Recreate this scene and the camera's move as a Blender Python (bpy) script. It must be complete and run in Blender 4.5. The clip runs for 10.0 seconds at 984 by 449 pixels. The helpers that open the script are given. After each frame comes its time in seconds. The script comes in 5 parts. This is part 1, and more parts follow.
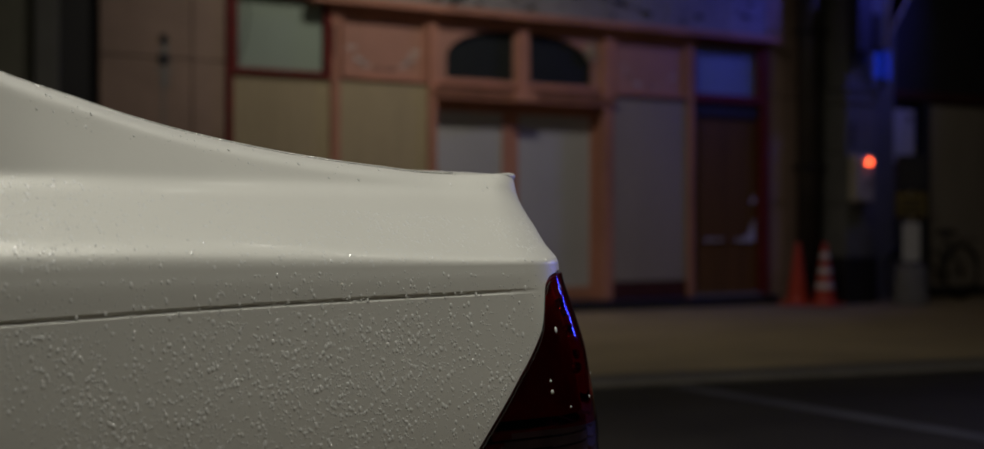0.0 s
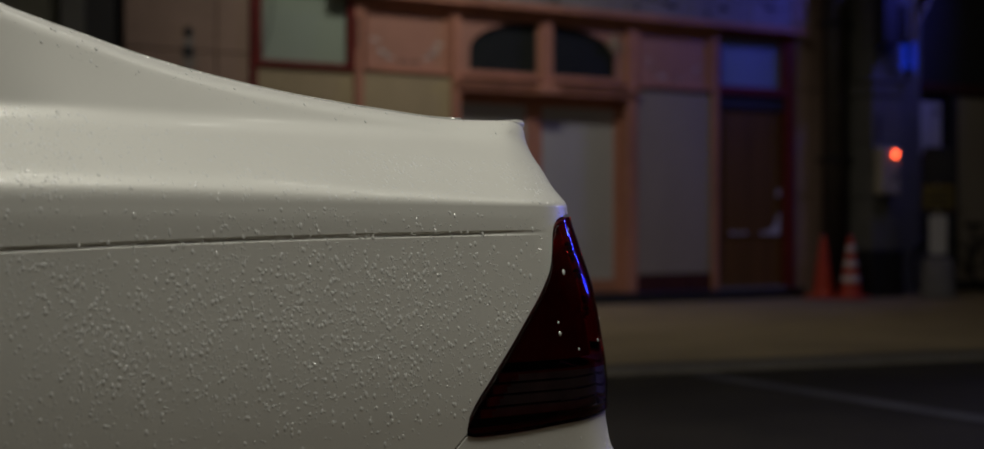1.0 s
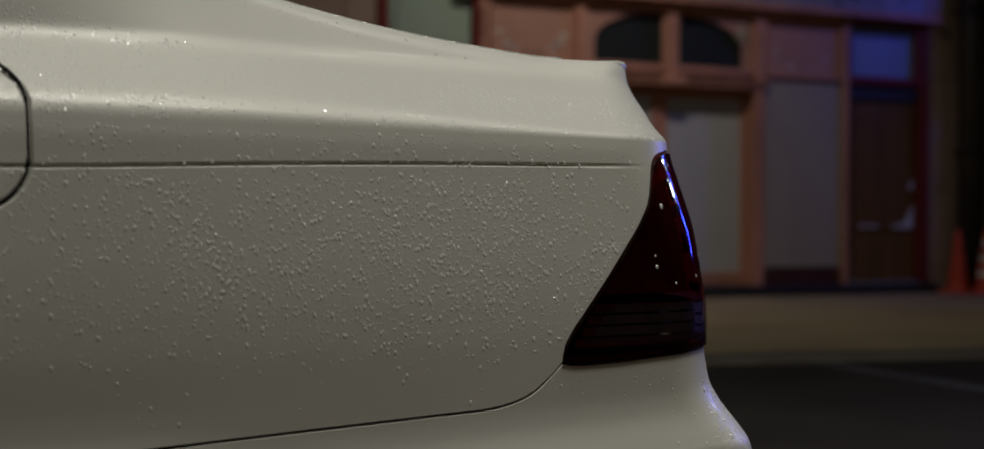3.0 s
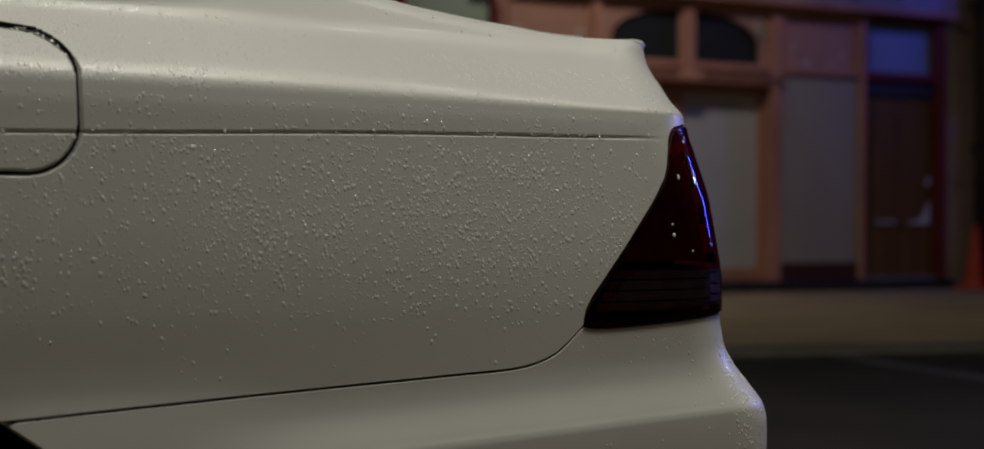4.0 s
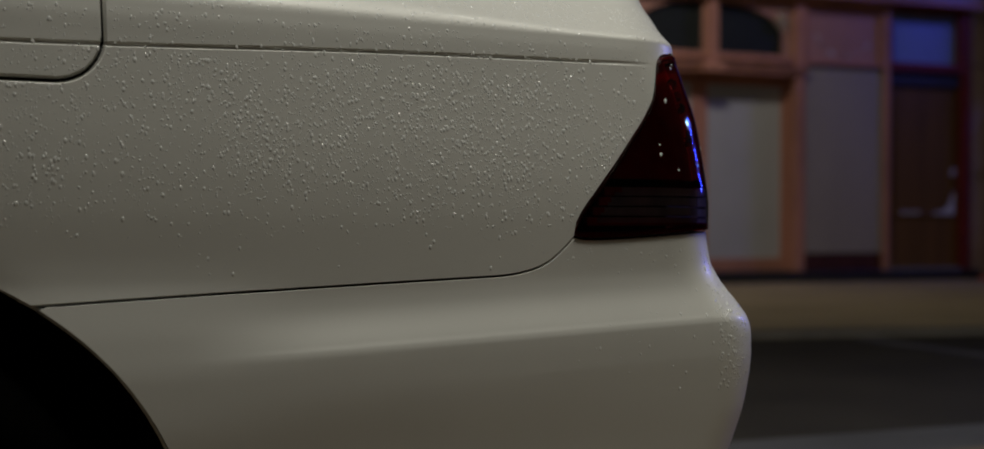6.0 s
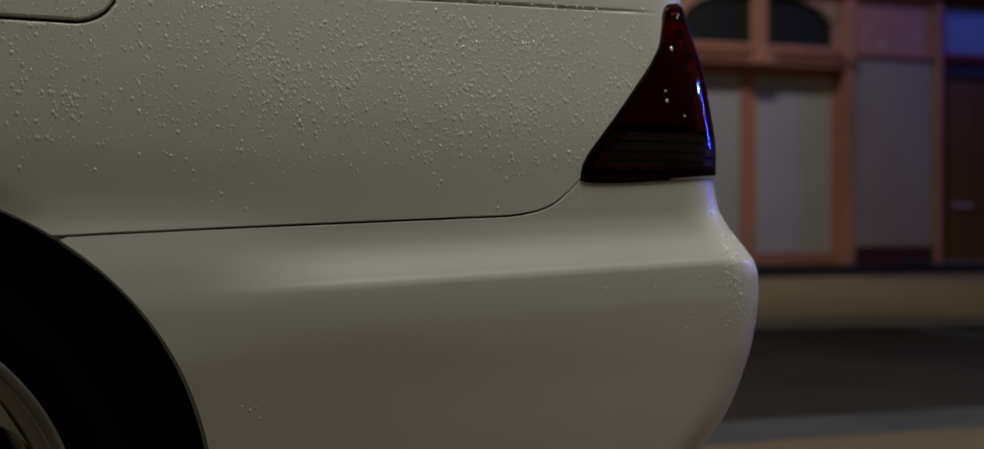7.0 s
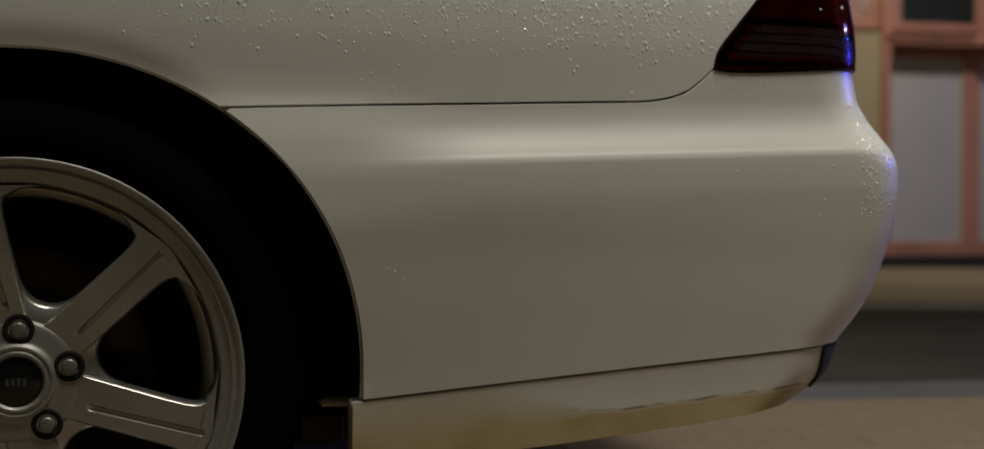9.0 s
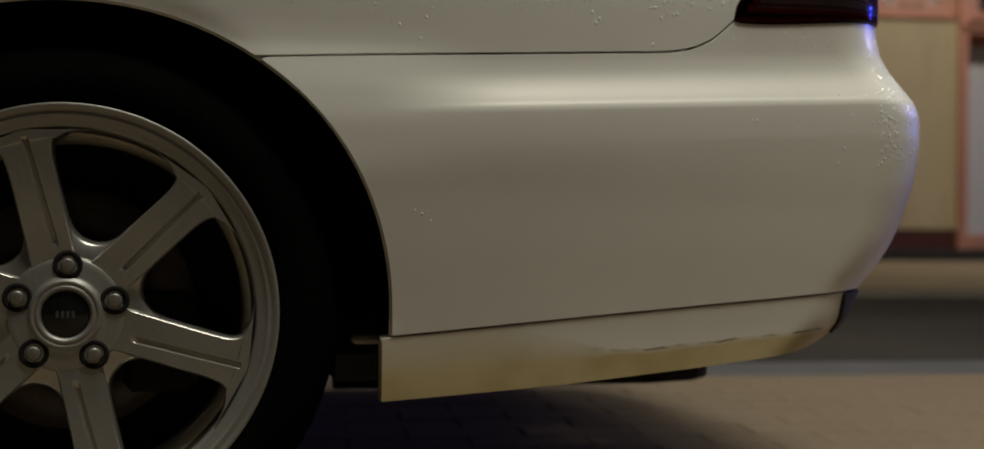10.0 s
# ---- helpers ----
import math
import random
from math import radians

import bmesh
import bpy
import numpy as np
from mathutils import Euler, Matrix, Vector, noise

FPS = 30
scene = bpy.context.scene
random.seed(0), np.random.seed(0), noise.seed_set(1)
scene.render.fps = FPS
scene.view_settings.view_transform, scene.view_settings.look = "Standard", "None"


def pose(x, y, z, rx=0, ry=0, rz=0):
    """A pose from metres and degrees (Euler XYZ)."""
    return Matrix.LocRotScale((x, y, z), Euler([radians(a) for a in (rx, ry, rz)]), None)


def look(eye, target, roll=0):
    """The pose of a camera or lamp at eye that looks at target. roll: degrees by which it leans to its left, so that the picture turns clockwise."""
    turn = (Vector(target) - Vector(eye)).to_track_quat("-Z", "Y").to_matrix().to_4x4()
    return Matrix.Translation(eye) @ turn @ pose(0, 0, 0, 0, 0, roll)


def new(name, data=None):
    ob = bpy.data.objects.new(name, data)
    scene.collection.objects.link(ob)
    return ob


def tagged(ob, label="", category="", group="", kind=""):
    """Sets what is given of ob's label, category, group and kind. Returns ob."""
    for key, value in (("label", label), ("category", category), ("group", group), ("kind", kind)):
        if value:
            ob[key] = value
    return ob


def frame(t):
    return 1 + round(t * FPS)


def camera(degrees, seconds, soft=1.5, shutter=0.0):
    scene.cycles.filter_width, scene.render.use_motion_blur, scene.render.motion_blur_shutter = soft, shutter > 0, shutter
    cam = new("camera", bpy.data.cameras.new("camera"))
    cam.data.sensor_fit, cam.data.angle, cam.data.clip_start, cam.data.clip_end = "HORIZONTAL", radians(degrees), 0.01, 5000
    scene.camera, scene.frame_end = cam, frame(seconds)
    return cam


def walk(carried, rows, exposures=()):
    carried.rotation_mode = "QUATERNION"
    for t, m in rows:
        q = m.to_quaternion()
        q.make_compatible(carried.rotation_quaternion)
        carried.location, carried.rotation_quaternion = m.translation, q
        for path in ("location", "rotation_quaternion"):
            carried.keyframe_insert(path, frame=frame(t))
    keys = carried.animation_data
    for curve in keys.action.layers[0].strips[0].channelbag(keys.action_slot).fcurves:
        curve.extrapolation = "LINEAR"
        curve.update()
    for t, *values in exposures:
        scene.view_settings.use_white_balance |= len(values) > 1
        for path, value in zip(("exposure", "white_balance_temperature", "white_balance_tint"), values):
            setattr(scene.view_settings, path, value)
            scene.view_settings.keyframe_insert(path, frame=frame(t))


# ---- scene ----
cam = camera(40.43, 10.0)
PATH = [
    (0.0, 0.136, -1.16, 0.966, 89.87, -0.09, -30.66),
    (0.5, 0.139, -1.168, 0.933, 89.87, -0.14, -30.35),
    (1.0, 0.157, -1.164, 0.904, 89.8, -0.03, -29.56),
    (1.5, 0.187, -1.137, 0.884, 89.73, 0.06, -28.03),
    (2.0, 0.196, -1.147, 0.864, 89.68, 0.04, -25.98),
    (2.5, 0.192, -1.167, 0.849, 89.68, -0.19, -24.77),
    (4.0, 0.146, -1.244, 0.802, 89.62, -0.32, -23.43),
    (4.5, 0.138, -1.27, 0.786, 89.56, -0.35, -23.09),
    (5.0, 0.133, -1.301, 0.766, 89.61, -0.2, -22.76),
    (5.5, 0.133, -1.323, 0.738, 89.62, -0.23, -22.51),
    (7.0, 0.174, -1.408, 0.641, 89.61, -0.04, -19.96),
    (7.5, 0.184, -1.438, 0.602, 89.64, -0.06, -17.27),
    (8.0, 0.201, -1.472, 0.569, 89.57, -0.29, -14.26),
    (8.5, 0.22, -1.5, 0.536, 89.54, -0.33, -12.14),
    (9.0, 0.241, -1.527, 0.502, 89.59, -0.32, -10.6),
    (9.5, 0.266, -1.562, 0.47, 89.61, -0.3, -9.09),
    (10.0, 0.294, -1.601, 0.437, 89.53, -0.36, -7.27),
]
walk(cam, [(row[0], pose(*row[1:])) for row in PATH], [(0.0, 0.0, 6500, 10), (2.5, 0.0, 6500, 10), (5.5, 0.15, 6450, 10), (7.5, 0.40, 6400, 10), (8.5, 0.72, 6500, 10), (10.0, 1.15, 6750, 9)])
# the lens rests on the car's flank, as it does for most of the shot
cam.data.dof.use_dof = True
cam.data.dof.focus_distance = 1.45
cam.data.dof.aperture_fstop = 3.6

# ---- light: a street at night ----
world = bpy.data.worlds.new("night")
scene.world = world
world.use_nodes = True
world.node_tree.nodes["Background"].inputs["Color"].default_value = (0.52, 0.46, 0.40, 1)
world.node_tree.nodes["Background"].inputs["Strength"].default_value = 0.018


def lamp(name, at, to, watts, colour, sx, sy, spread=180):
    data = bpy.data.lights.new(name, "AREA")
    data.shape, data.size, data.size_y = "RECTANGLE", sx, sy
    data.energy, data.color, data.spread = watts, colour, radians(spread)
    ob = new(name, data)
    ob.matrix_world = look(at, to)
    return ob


WARM = (1.0, 0.925, 0.77)
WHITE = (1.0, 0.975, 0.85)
# Unseen panel added overhead to light the car's shoulder and the paving.
lamp("unseen_overhead_panel", (1.6, 0.7, 6.8), (1.6, 0.7, 0.0), 62, WHITE, 16.0, 4.0, 110)
# Unseen bulbs added so that rain beads and boot edge glint.
for x, y in ((-1.2, -0.5), (0.4, -0.5), (2.0, -0.5), (0.2, 1.6), (3.5, 1.2), (4.1, 0.2)):
    lamp("added_glint_bulb", (x, y, 6.6), (x, y, 0.0), 8.0, WHITE, 0.09, 0.09)
lamp("street_light_near", (1.75, -1.75, 6.0), (2.22, 0.0, 0.58), 17.4, WHITE, 1.8, 1.2, 65)
lamp("street_light_road", (0.4, 4.3, 5.6), (0.9, 3.6, 0.0), 9.5, WARM, 0.5, 0.3, 75)
lamp("street_light_far", (5.7, 7.9, 6.0), (6.4, 10.4, 0.6), 30, WARM, 1.0, 0.3, 112)
# Added unseen lamp that only brightens the pillar and the bicycle.
lamp("street_light_far", (13.2, 7.8, 5.6), (12.6, 10.3, 1.0), 1.8, WARM, 0.6, 0.3, 90)
# Unseen lamp, placed by the white glints on the tail corner.
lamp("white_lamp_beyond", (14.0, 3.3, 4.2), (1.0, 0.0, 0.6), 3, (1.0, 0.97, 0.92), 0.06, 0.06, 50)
lamp("blue_sign_light", (13.2, 8.7, 4.9), (11.2, 10.7, 3.4), 19, (0.08, 0.09, 1.0), 0.8, 0.4, 100)
lamp("blue_light_strip", (14.0, 4.4, 3.2), (1.0, 0.0, 0.6), 9, (0.03, 0.05, 1.0), 0.06, 2.2, 50)

# ---- materials ----


def mat(name, colour, rough=0.6, metal=0.0, vary=0.15, scale=6.0, fine=60.0, bump=0.0, dirt=None, coat=0.0, spec=0.5, stretch=(1, 1, 1)):
    """A painted, plastered or metal surface with broad stains, fine grain and slight relief."""
    m = bpy.data.materials.new(name)
    m.use_nodes = True
    nt = m.node_tree
    n, l = nt.nodes, nt.links
    b = n["Principled BSDF"]
    b.inputs["Roughness"].default_value, b.inputs["Metallic"].default_value = rough, metal
    b.inputs["Coat Weight"].default_value = coat
    b.inputs["Coat Roughness"].default_value = 0.12
    b.inputs["Specular IOR Level"].default_value = spec
    tc = n.new("ShaderNodeTexCoord")
    mp = n.new("ShaderNodeMapping")
    mp.inputs["Scale"].default_value = stretch
    l.new(tc.outputs["Object"], mp.inputs["Vector"])
    broad, grain = n.new("ShaderNodeTexNoise"), n.new("ShaderNodeTexNoise")
    broad.inputs["Scale"].default_value, broad.inputs["Detail"].default_value = scale, 5
    grain.inputs["Scale"].default_value, grain.inputs["Detail"].default_value = fine, 3
    for k in (broad, grain):
        l.new(mp.outputs["Vector"], k.inputs["Vector"])
    add = n.new("ShaderNodeMath")
    add.operation = "MULTIPLY_ADD"
    l.new(grain.outputs["Fac"], add.inputs[0])
    add.inputs[1].default_value = 0.5
    half = n.new("ShaderNodeMath")
    half.operation = "MULTIPLY"
    half.inputs[1].default_value = 0.75
    l.new(broad.outputs["Fac"], half.inputs[0])
    l.new(half.outputs[0], add.inputs[2])
    ramp = n.new("ShaderNodeValToRGB")
    c = Vector(colour)
    dark = Vector(dirt) if dirt else c * (1 - vary)
    ramp.color_ramp.elements[0].position, ramp.color_ramp.elements[1].position = 0.42, 0.78
    ramp.color_ramp.elements[0].color = (*dark, 1)
    ramp.color_ramp.elements[1].color = (*(c * (1 + vary * 0.6)), 1)
    l.new(add.outputs[0], ramp.inputs["Fac"])
    l.new(ramp.outputs["Color"], b.inputs["Base Color"])
    if bump:
        bp = n.new("ShaderNodeBump")
        bp.inputs["Strength"].default_value, bp.inputs["Distance"].default_value = bump, 0.004
        l.new(grain.outputs["Fac"], bp.inputs["Height"])
        l.new(bp.outputs["Normal"], b.inputs["Normal"])
    return m


def stained(m, height):
    """Yellow-brown road film over a paint, up to an uneven tide line."""
    n, l = m.node_tree.nodes, m.node_tree.links
    b = n["Principled BSDF"]
    base = b.inputs["Base Color"].links[0].from_socket
    tc, sep, wob, fine = n.new("ShaderNodeTexCoord"), n.new("ShaderNodeSeparateXYZ"), n.new("ShaderNodeTexNoise"), n.new("ShaderNodeTexNoise")
    wob.inputs["Scale"].default_value, wob.inputs["Detail"].default_value = 24, 8
    fine.inputs["Scale"].default_value, fine.inputs["Detail"].default_value = 14, 8
    l.new(tc.outputs["Object"], sep.inputs[0])
    l.new(tc.outputs["Object"], wob.inputs["Vector"])
    l.new(tc.outputs["Object"], fine.inputs["Vector"])
    up = n.new("ShaderNodeMath")
    up.operation = "MULTIPLY_ADD"
    l.new(wob.outputs["Fac"], up.inputs[0])
    up.inputs[1].default_value = 0.009
    tilt = n.new("ShaderNodeMath")
    tilt.operation = "MULTIPLY_ADD"
    l.new(sep.outputs["X"], tilt.inputs[0])
    tilt.inputs[1].default_value = -0.09
    l.new(sep.outputs["Z"], tilt.inputs[2])
    l.new(tilt.outputs[0], up.inputs[2])
    tide = n.new("ShaderNodeMapRange")
    tide.inputs["From Min"].default_value = height
    # the edge of the film is faint by the wheel and crisp at the tail
    width = n.new("ShaderNodeMapRange")
    width.inputs["From Min"].default_value, width.inputs["From Max"].default_value = 0.48, 0.66
    width.inputs["To Min"].default_value, width.inputs["To Max"].default_value = height + 0.075, height + 0.008
    l.new(sep.outputs["X"], width.inputs["Value"])
    l.new(width.outputs["Result"], tide.inputs["From Max"])
    tide.inputs["To Min"].default_value, tide.inputs["To Max"].default_value = 1.0, 0.0
    l.new(up.outputs[0], tide.inputs["Value"])
    film = n.new("ShaderNodeValToRGB")
    film.color_ramp.elements[0].position, film.color_ramp.elements[1].position = 0.3, 0.62
    film.color_ramp.elements[0].color, film.color_ramp.elements[1].color = (0.44, 0.345, 0.16, 1), (0.54, 0.44, 0.25, 1)
    l.new(fine.outputs["Fac"], film.inputs["Fac"])
    mix = n.new("ShaderNodeMix")
    mix.data_type = "RGBA"
    l.new(tide.outputs["Result"], mix.inputs["Factor"])
    l.new(base, mix.inputs["A"])
    l.new(film.outputs["Color"], mix.inputs["B"])
    # a broken brown rim along the tide line
    rim = n.new("ShaderNodeValToRGB")
    stops = rim.color_ramp.elements
    stops[0].position, stops[1].position = 0.0, 1.0
    stops[0].color = stops[1].color = (0, 0, 0, 1)
    for at, v in ((0.05, 0), (0.35, 1), (0.6, 0)):
        e = stops.new(at)
        e.color = (v, v, v, 1)
    l.new(tide.outputs["Result"], rim.inputs["Fac"])
    gate = n.new("ShaderNodeMapRange")
    gate.inputs["From Min"].default_value, gate.inputs["From Max"].default_value = 0.44, 0.58
    spots = n.new("ShaderNodeTexNoise")
    spots.inputs["Scale"].default_value, spots.inputs["Detail"].default_value = 35, 4
    l.new(tc.outputs["Object"], spots.inputs["Vector"])
    l.new(spots.outputs["Fac"], gate.inputs["Value"])
    both = n.new("ShaderNodeMath")
    both.operation = "MULTIPLY"
    from_here = n.new("ShaderNodeMapRange")
    from_here.inputs["From Min"].default_value, from_here.inputs["From Max"].default_value = 0.60, 0.72
    l.new(sep.outputs["X"], from_here.inputs["Value"])
    trail = n.new("ShaderNodeMath")
    trail.operation = "MULTIPLY"
    l.new(rim.outputs["Color"], trail.inputs[0])
    l.new(from_here.outputs["Result"], trail.inputs[1])
    l.new(trail.outputs[0], both.inputs[0])
    l.new(gate.outputs["Result"], both.inputs[1])
    last = n.new("ShaderNodeMix")
    last.data_type = "RGBA"
    l.new(both.outputs[0], last.inputs["Factor"])
    l.new(mix.outputs["Result"], last.inputs["A"])
    last.inputs["B"].default_value = (0.16, 0.11, 0.05, 1)
    l.new(last.outputs["Result"], b.inputs["Base Color"])
    b.inputs["Roughness"].default_value = 0.5
    return m


PAINT = mat("pearl_white_paint", (0.74, 0.73, 0.69), 0.40, 0.12, 0.04, 5, 900, coat=0.08, spec=0.4)
WETEDGE = mat("wet_white_edge", (0.70, 0.69, 0.65), 0.10, 0.2, 0.2, 30, 300, bump=0.5, coat=1.0, spec=0.9)
PLASTIC = mat("black_plastic", (0.012, 0.012, 0.012), 0.6, vary=0.3)
# Near black: stands in for shade in gaps, recesses and behind the wheels.
BLACK = mat("shade_black_lining", (0.004, 0.004, 0.004), 0.9, vary=0.2)
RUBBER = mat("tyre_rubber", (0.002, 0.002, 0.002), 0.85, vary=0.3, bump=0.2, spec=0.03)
ALLOY = mat("silver_alloy", (0.52, 0.51, 0.48), 0.30, 0.80, 0.12, 12, 200)
NUT = mat("dull_nut_steel", (0.26, 0.25, 0.23), 0.4, 0.6, 0.2, 30, 200)
RIM = mat("dull_silver_rim", (0.38, 0.375, 0.36), 0.48, 0.7, 0.12, 12, 200)
# Matt beige copy of the alloy, with the ground's bounce light in its colour.
BARREL = mat("beige_lit_barrel", (0.52, 0.47, 0.37), 0.5, 0.1, 0.1, 12, 100)
STEEL = mat("worn_brake_steel", (0.09, 0.07, 0.05), 0.5, 0.4, 0.3, 20, 150)
LIPPAINT = stained(mat("road_stained_white_paint", (0.70, 0.68, 0.62), 0.42, 0, 0.05, 5, 400, coat=0.2), 0.205)
GLASS_DARK = mat("dark_tinted_glass", (0.01, 0.011, 0.012), 0.05, vary=0.1)
HOUSING = mat("dark_red_lamp_housing", (0.36, 0.018, 0.018), 0.45, vary=0.3)
REDSEAL = mat("dark_red_lamp_rim", (0.11, 0.008, 0.010), 0.3, vary=0.3)
CHROME = mat("lamp_mirror", (0.7, 0.7, 0.7), 0.12, 1.0, 0.05)
CLEARLAMP = mat("smoked_lamp_reflector", (0.40, 0.40, 0.48), 0.25, 0.1, 0.2, 40)
PINK = mat("salmon_painted_wood", (0.50, 0.235, 0.165), 0.6, vary=0.25, scale=3, fine=40, bump=0.3, stretch=(1, 1, 0.3))
PINKPANEL = mat("faded_salmon_board", (0.48, 0.25, 0.19), 0.65, vary=0.12, scale=2.5, fine=30)
PINKTILE = mat("dull_pink_wall_slab", (0.36, 0.25, 0.20), 0.6, vary=0.2, scale=2, fine=30, bump=0.2)
BEIGE = mat("beige_plywood_board", (0.44, 0.36, 0.23), 0.7, vary=0.12, scale=2.0, fine=35, stretch=(1, 1, 0.15))
GREYBOARD = mat("grey_beige_board", (0.36, 0.315, 0.26), 0.7, vary=0.1, scale=2.0, fine=35, stretch=(1, 1, 0.3))
REDFRAME = mat("dark_red_window_frame", (0.17, 0.016, 0.014), 0.5, vary=0.3)
DARKRED = mat("dark_red_base_board", (0.07, 0.018, 0.014), 0.6, vary=0.3)
BROWN = mat("varnished_brown_door_wood", (0.15, 0.075, 0.022), 0.45, vary=0.3, scale=3, fine=25, stretch=(3, 3, 0.25))
FROST = mat("frosted_green_glass", (0.36, 0.44, 0.38), 0.35, vary=0.06, scale=2)
WHITEGLASS = mat("whitened_door_glass", (0.50, 0.50, 0.52), 0.3, vary=0.06, scale=2)
# Pane tinted blue, in place of blue light falling on it.
BLUEGLASS = mat("blue_lit_frosted_glass", (0.24, 0.32, 0.55), 0.3, vary=0.1, scale=2)
MESHGLASS = mat("dark_wired_glass", (0.022, 0.026, 0.026), 0.6, spec=0.2, vary=0.4, scale=20, fine=200)
STONE = mat("grey_stone_cladding", (0.15, 0.15, 0.135), 0.6, vary=0.2, scale=3, fine=60, bump=0.2)
DARKSTONE = mat("black_stone_plinth", (0.02, 0.02, 0.02), 0.5, vary=0.3)
GREYTILE = mat("weathered_grey_wall_tile", (0.26, 0.25, 0.24), 0.6, vary=0.3, scale=2, fine=25, bump=0.3)
GREYWALL = mat("grey_green_plaster", (0.20, 0.20, 0.16), 0.8, vary=0.15, scale=2)
DARKWALL = mat("dark_grey_paint", (0.03, 0.03, 0.035), 0.6, vary=0.2, scale=2)
ASPHALT = mat("worn_asphalt", (0.027, 0.0235, 0.019), 0.85, spec=0.2, vary=0.35, scale=1.5, fine=160, bump=0.6)
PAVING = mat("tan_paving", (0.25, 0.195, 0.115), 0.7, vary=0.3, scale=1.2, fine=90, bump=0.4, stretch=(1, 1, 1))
# Darker copy of the tan paving, lowered against the strong light by the car.
NEARPAVING = mat("dimmed_tan_paving", (0.135, 0.100, 0.060), 0.8, vary=0.3, scale=1.6, fine=90, bump=0.4)
PIPE = mat("brown_painted_pipe", (0.05, 0.04, 0.03), 0.6, vary=0.3, scale=3)
GUTTER = mat("grey_concrete_gutter", (0.055, 0.055, 0.06), 0.7, vary=0.3, scale=3, fine=80, bump=0.3)
KERB = mat("pale_kerb_stone", (0.26, 0.23, 0.19), 0.7, vary=0.3, scale=4, fine=60)
LINEPAINT = mat("worn_road_paint", (0.070, 0.068, 0.080), 0.7, vary=0.6, scale=4, fine=40)
CONE = mat("red_cone_plastic", (0.55, 0.06, 0.03), 0.5, vary=0.15)
CONEWHITE = mat("white_reflective_band", (0.7, 0.68, 0.66), 0.4, vary=0.1)
WHITEPAPER = mat("white_paper", (0.6, 0.6, 0.6), 0.7, vary=0.1)
CREAM = mat("cream_metal_box", (0.5, 0.45, 0.34), 0.5, vary=0.1)
CONCRETE = mat("pale_concrete", (0.20, 0.195, 0.19), 0.8, vary=0.2, fine=60, bump=0.4)
BLACKPAINT = mat("black_bicycle_paint", (0.02, 0.02, 0.022), 0.4, vary=0.2)


def water(name="water", metal=0.0, rough=0.02, body=0.45):
    """Water lying on white paint: part clear, the light it gathers put in as white."""
    m = bpy.data.materials.new(name)
    m.use_nodes = True
    n, l = m.node_tree.nodes, m.node_tree.links
    b = n["Principled BSDF"]
    b.inputs["Base Color"].default_value = (0.97, 0.97, 0.95, 1)
    b.inputs["Roughness"].default_value, b.inputs["Metallic"].default_value = rough, metal
    # above water's own IOR, for stronger glints
    b.inputs["IOR"].default_value = 1.9
    clear, mix = n.new("ShaderNodeBsdfTransparent"), n.new("ShaderNodeMixShader")
    mix.inputs[0].default_value = body
    l.new(clear.outputs[0], mix.inputs[1])
    l.new(b.outputs[0], mix.inputs[2])
    l.new(mix.outputs[0], n["Material Output"].inputs["Surface"])
    return m


def lens(name, tint):
    m = bpy.data.materials.new(name)
    m.use_nodes = True
    n, l = m.node_tree.nodes, m.node_tree.links
    n.remove(n["Principled BSDF"])
    glossy, clear, mix, fr = n.new("ShaderNodeBsdfGlossy"), n.new("ShaderNodeBsdfTransparent"), n.new("ShaderNodeMixShader"), n.new("ShaderNodeFresnel")
    glossy.inputs["Roughness"].default_value = 0.04
    clear.inputs["Color"].default_value = (*tint, 1)
    fr.inputs["IOR"].default_value = 1.4
    l.new(fr.outputs[0], mix.inputs[0])
    l.new(clear.outputs[0], mix.inputs[1])
    l.new(glossy.outputs[0], mix.inputs[2])
    l.new(mix.outputs[0], n["Material Output"].inputs["Surface"])
    return m


def glow(name, colour, strength):
    m = bpy.data.materials.new(name)
    m.use_nodes = True
    b = m.node_tree.nodes["Principled BSDF"]
    b.inputs["Base Color"].default_value = (*colour, 1)
    b.inputs["Emission Color"].default_value = (*colour, 1)
    b.inputs["Emission Strength"].default_value = strength
    return m


MIST = water("fine_rain_mist", 0.0, 0.08, 0.9)
WATER, LENS, LENSCLEAR = water(body=0.8), lens("dark_red_lens", (0.80, 0.16, 0.16)), lens("smoked_lens", (0.82, 0.76, 0.80))
REDLED, BLUELED = glow("red_indicator", (1.0, 0.10, 0.03), 10), glow("blue_led", (0.01, 0.06, 0.9), 0.5)

# ---- building helpers ----


def part(name, bm, material, parent=None, label="", smooth=False, kind=""):
    me = bpy.data.meshes.new(name)
    bmesh.ops.recalc_face_normals(bm, faces=bm.faces) if not smooth else None
    bm.to_mesh(me)
    bm.free()
    for p in me.polygons:
        p.use_smooth = smooth
    me.materials.append(material)
    ob = new(name, me)
    if parent:
        ob.parent = parent
    return tagged(ob, label, kind=kind)


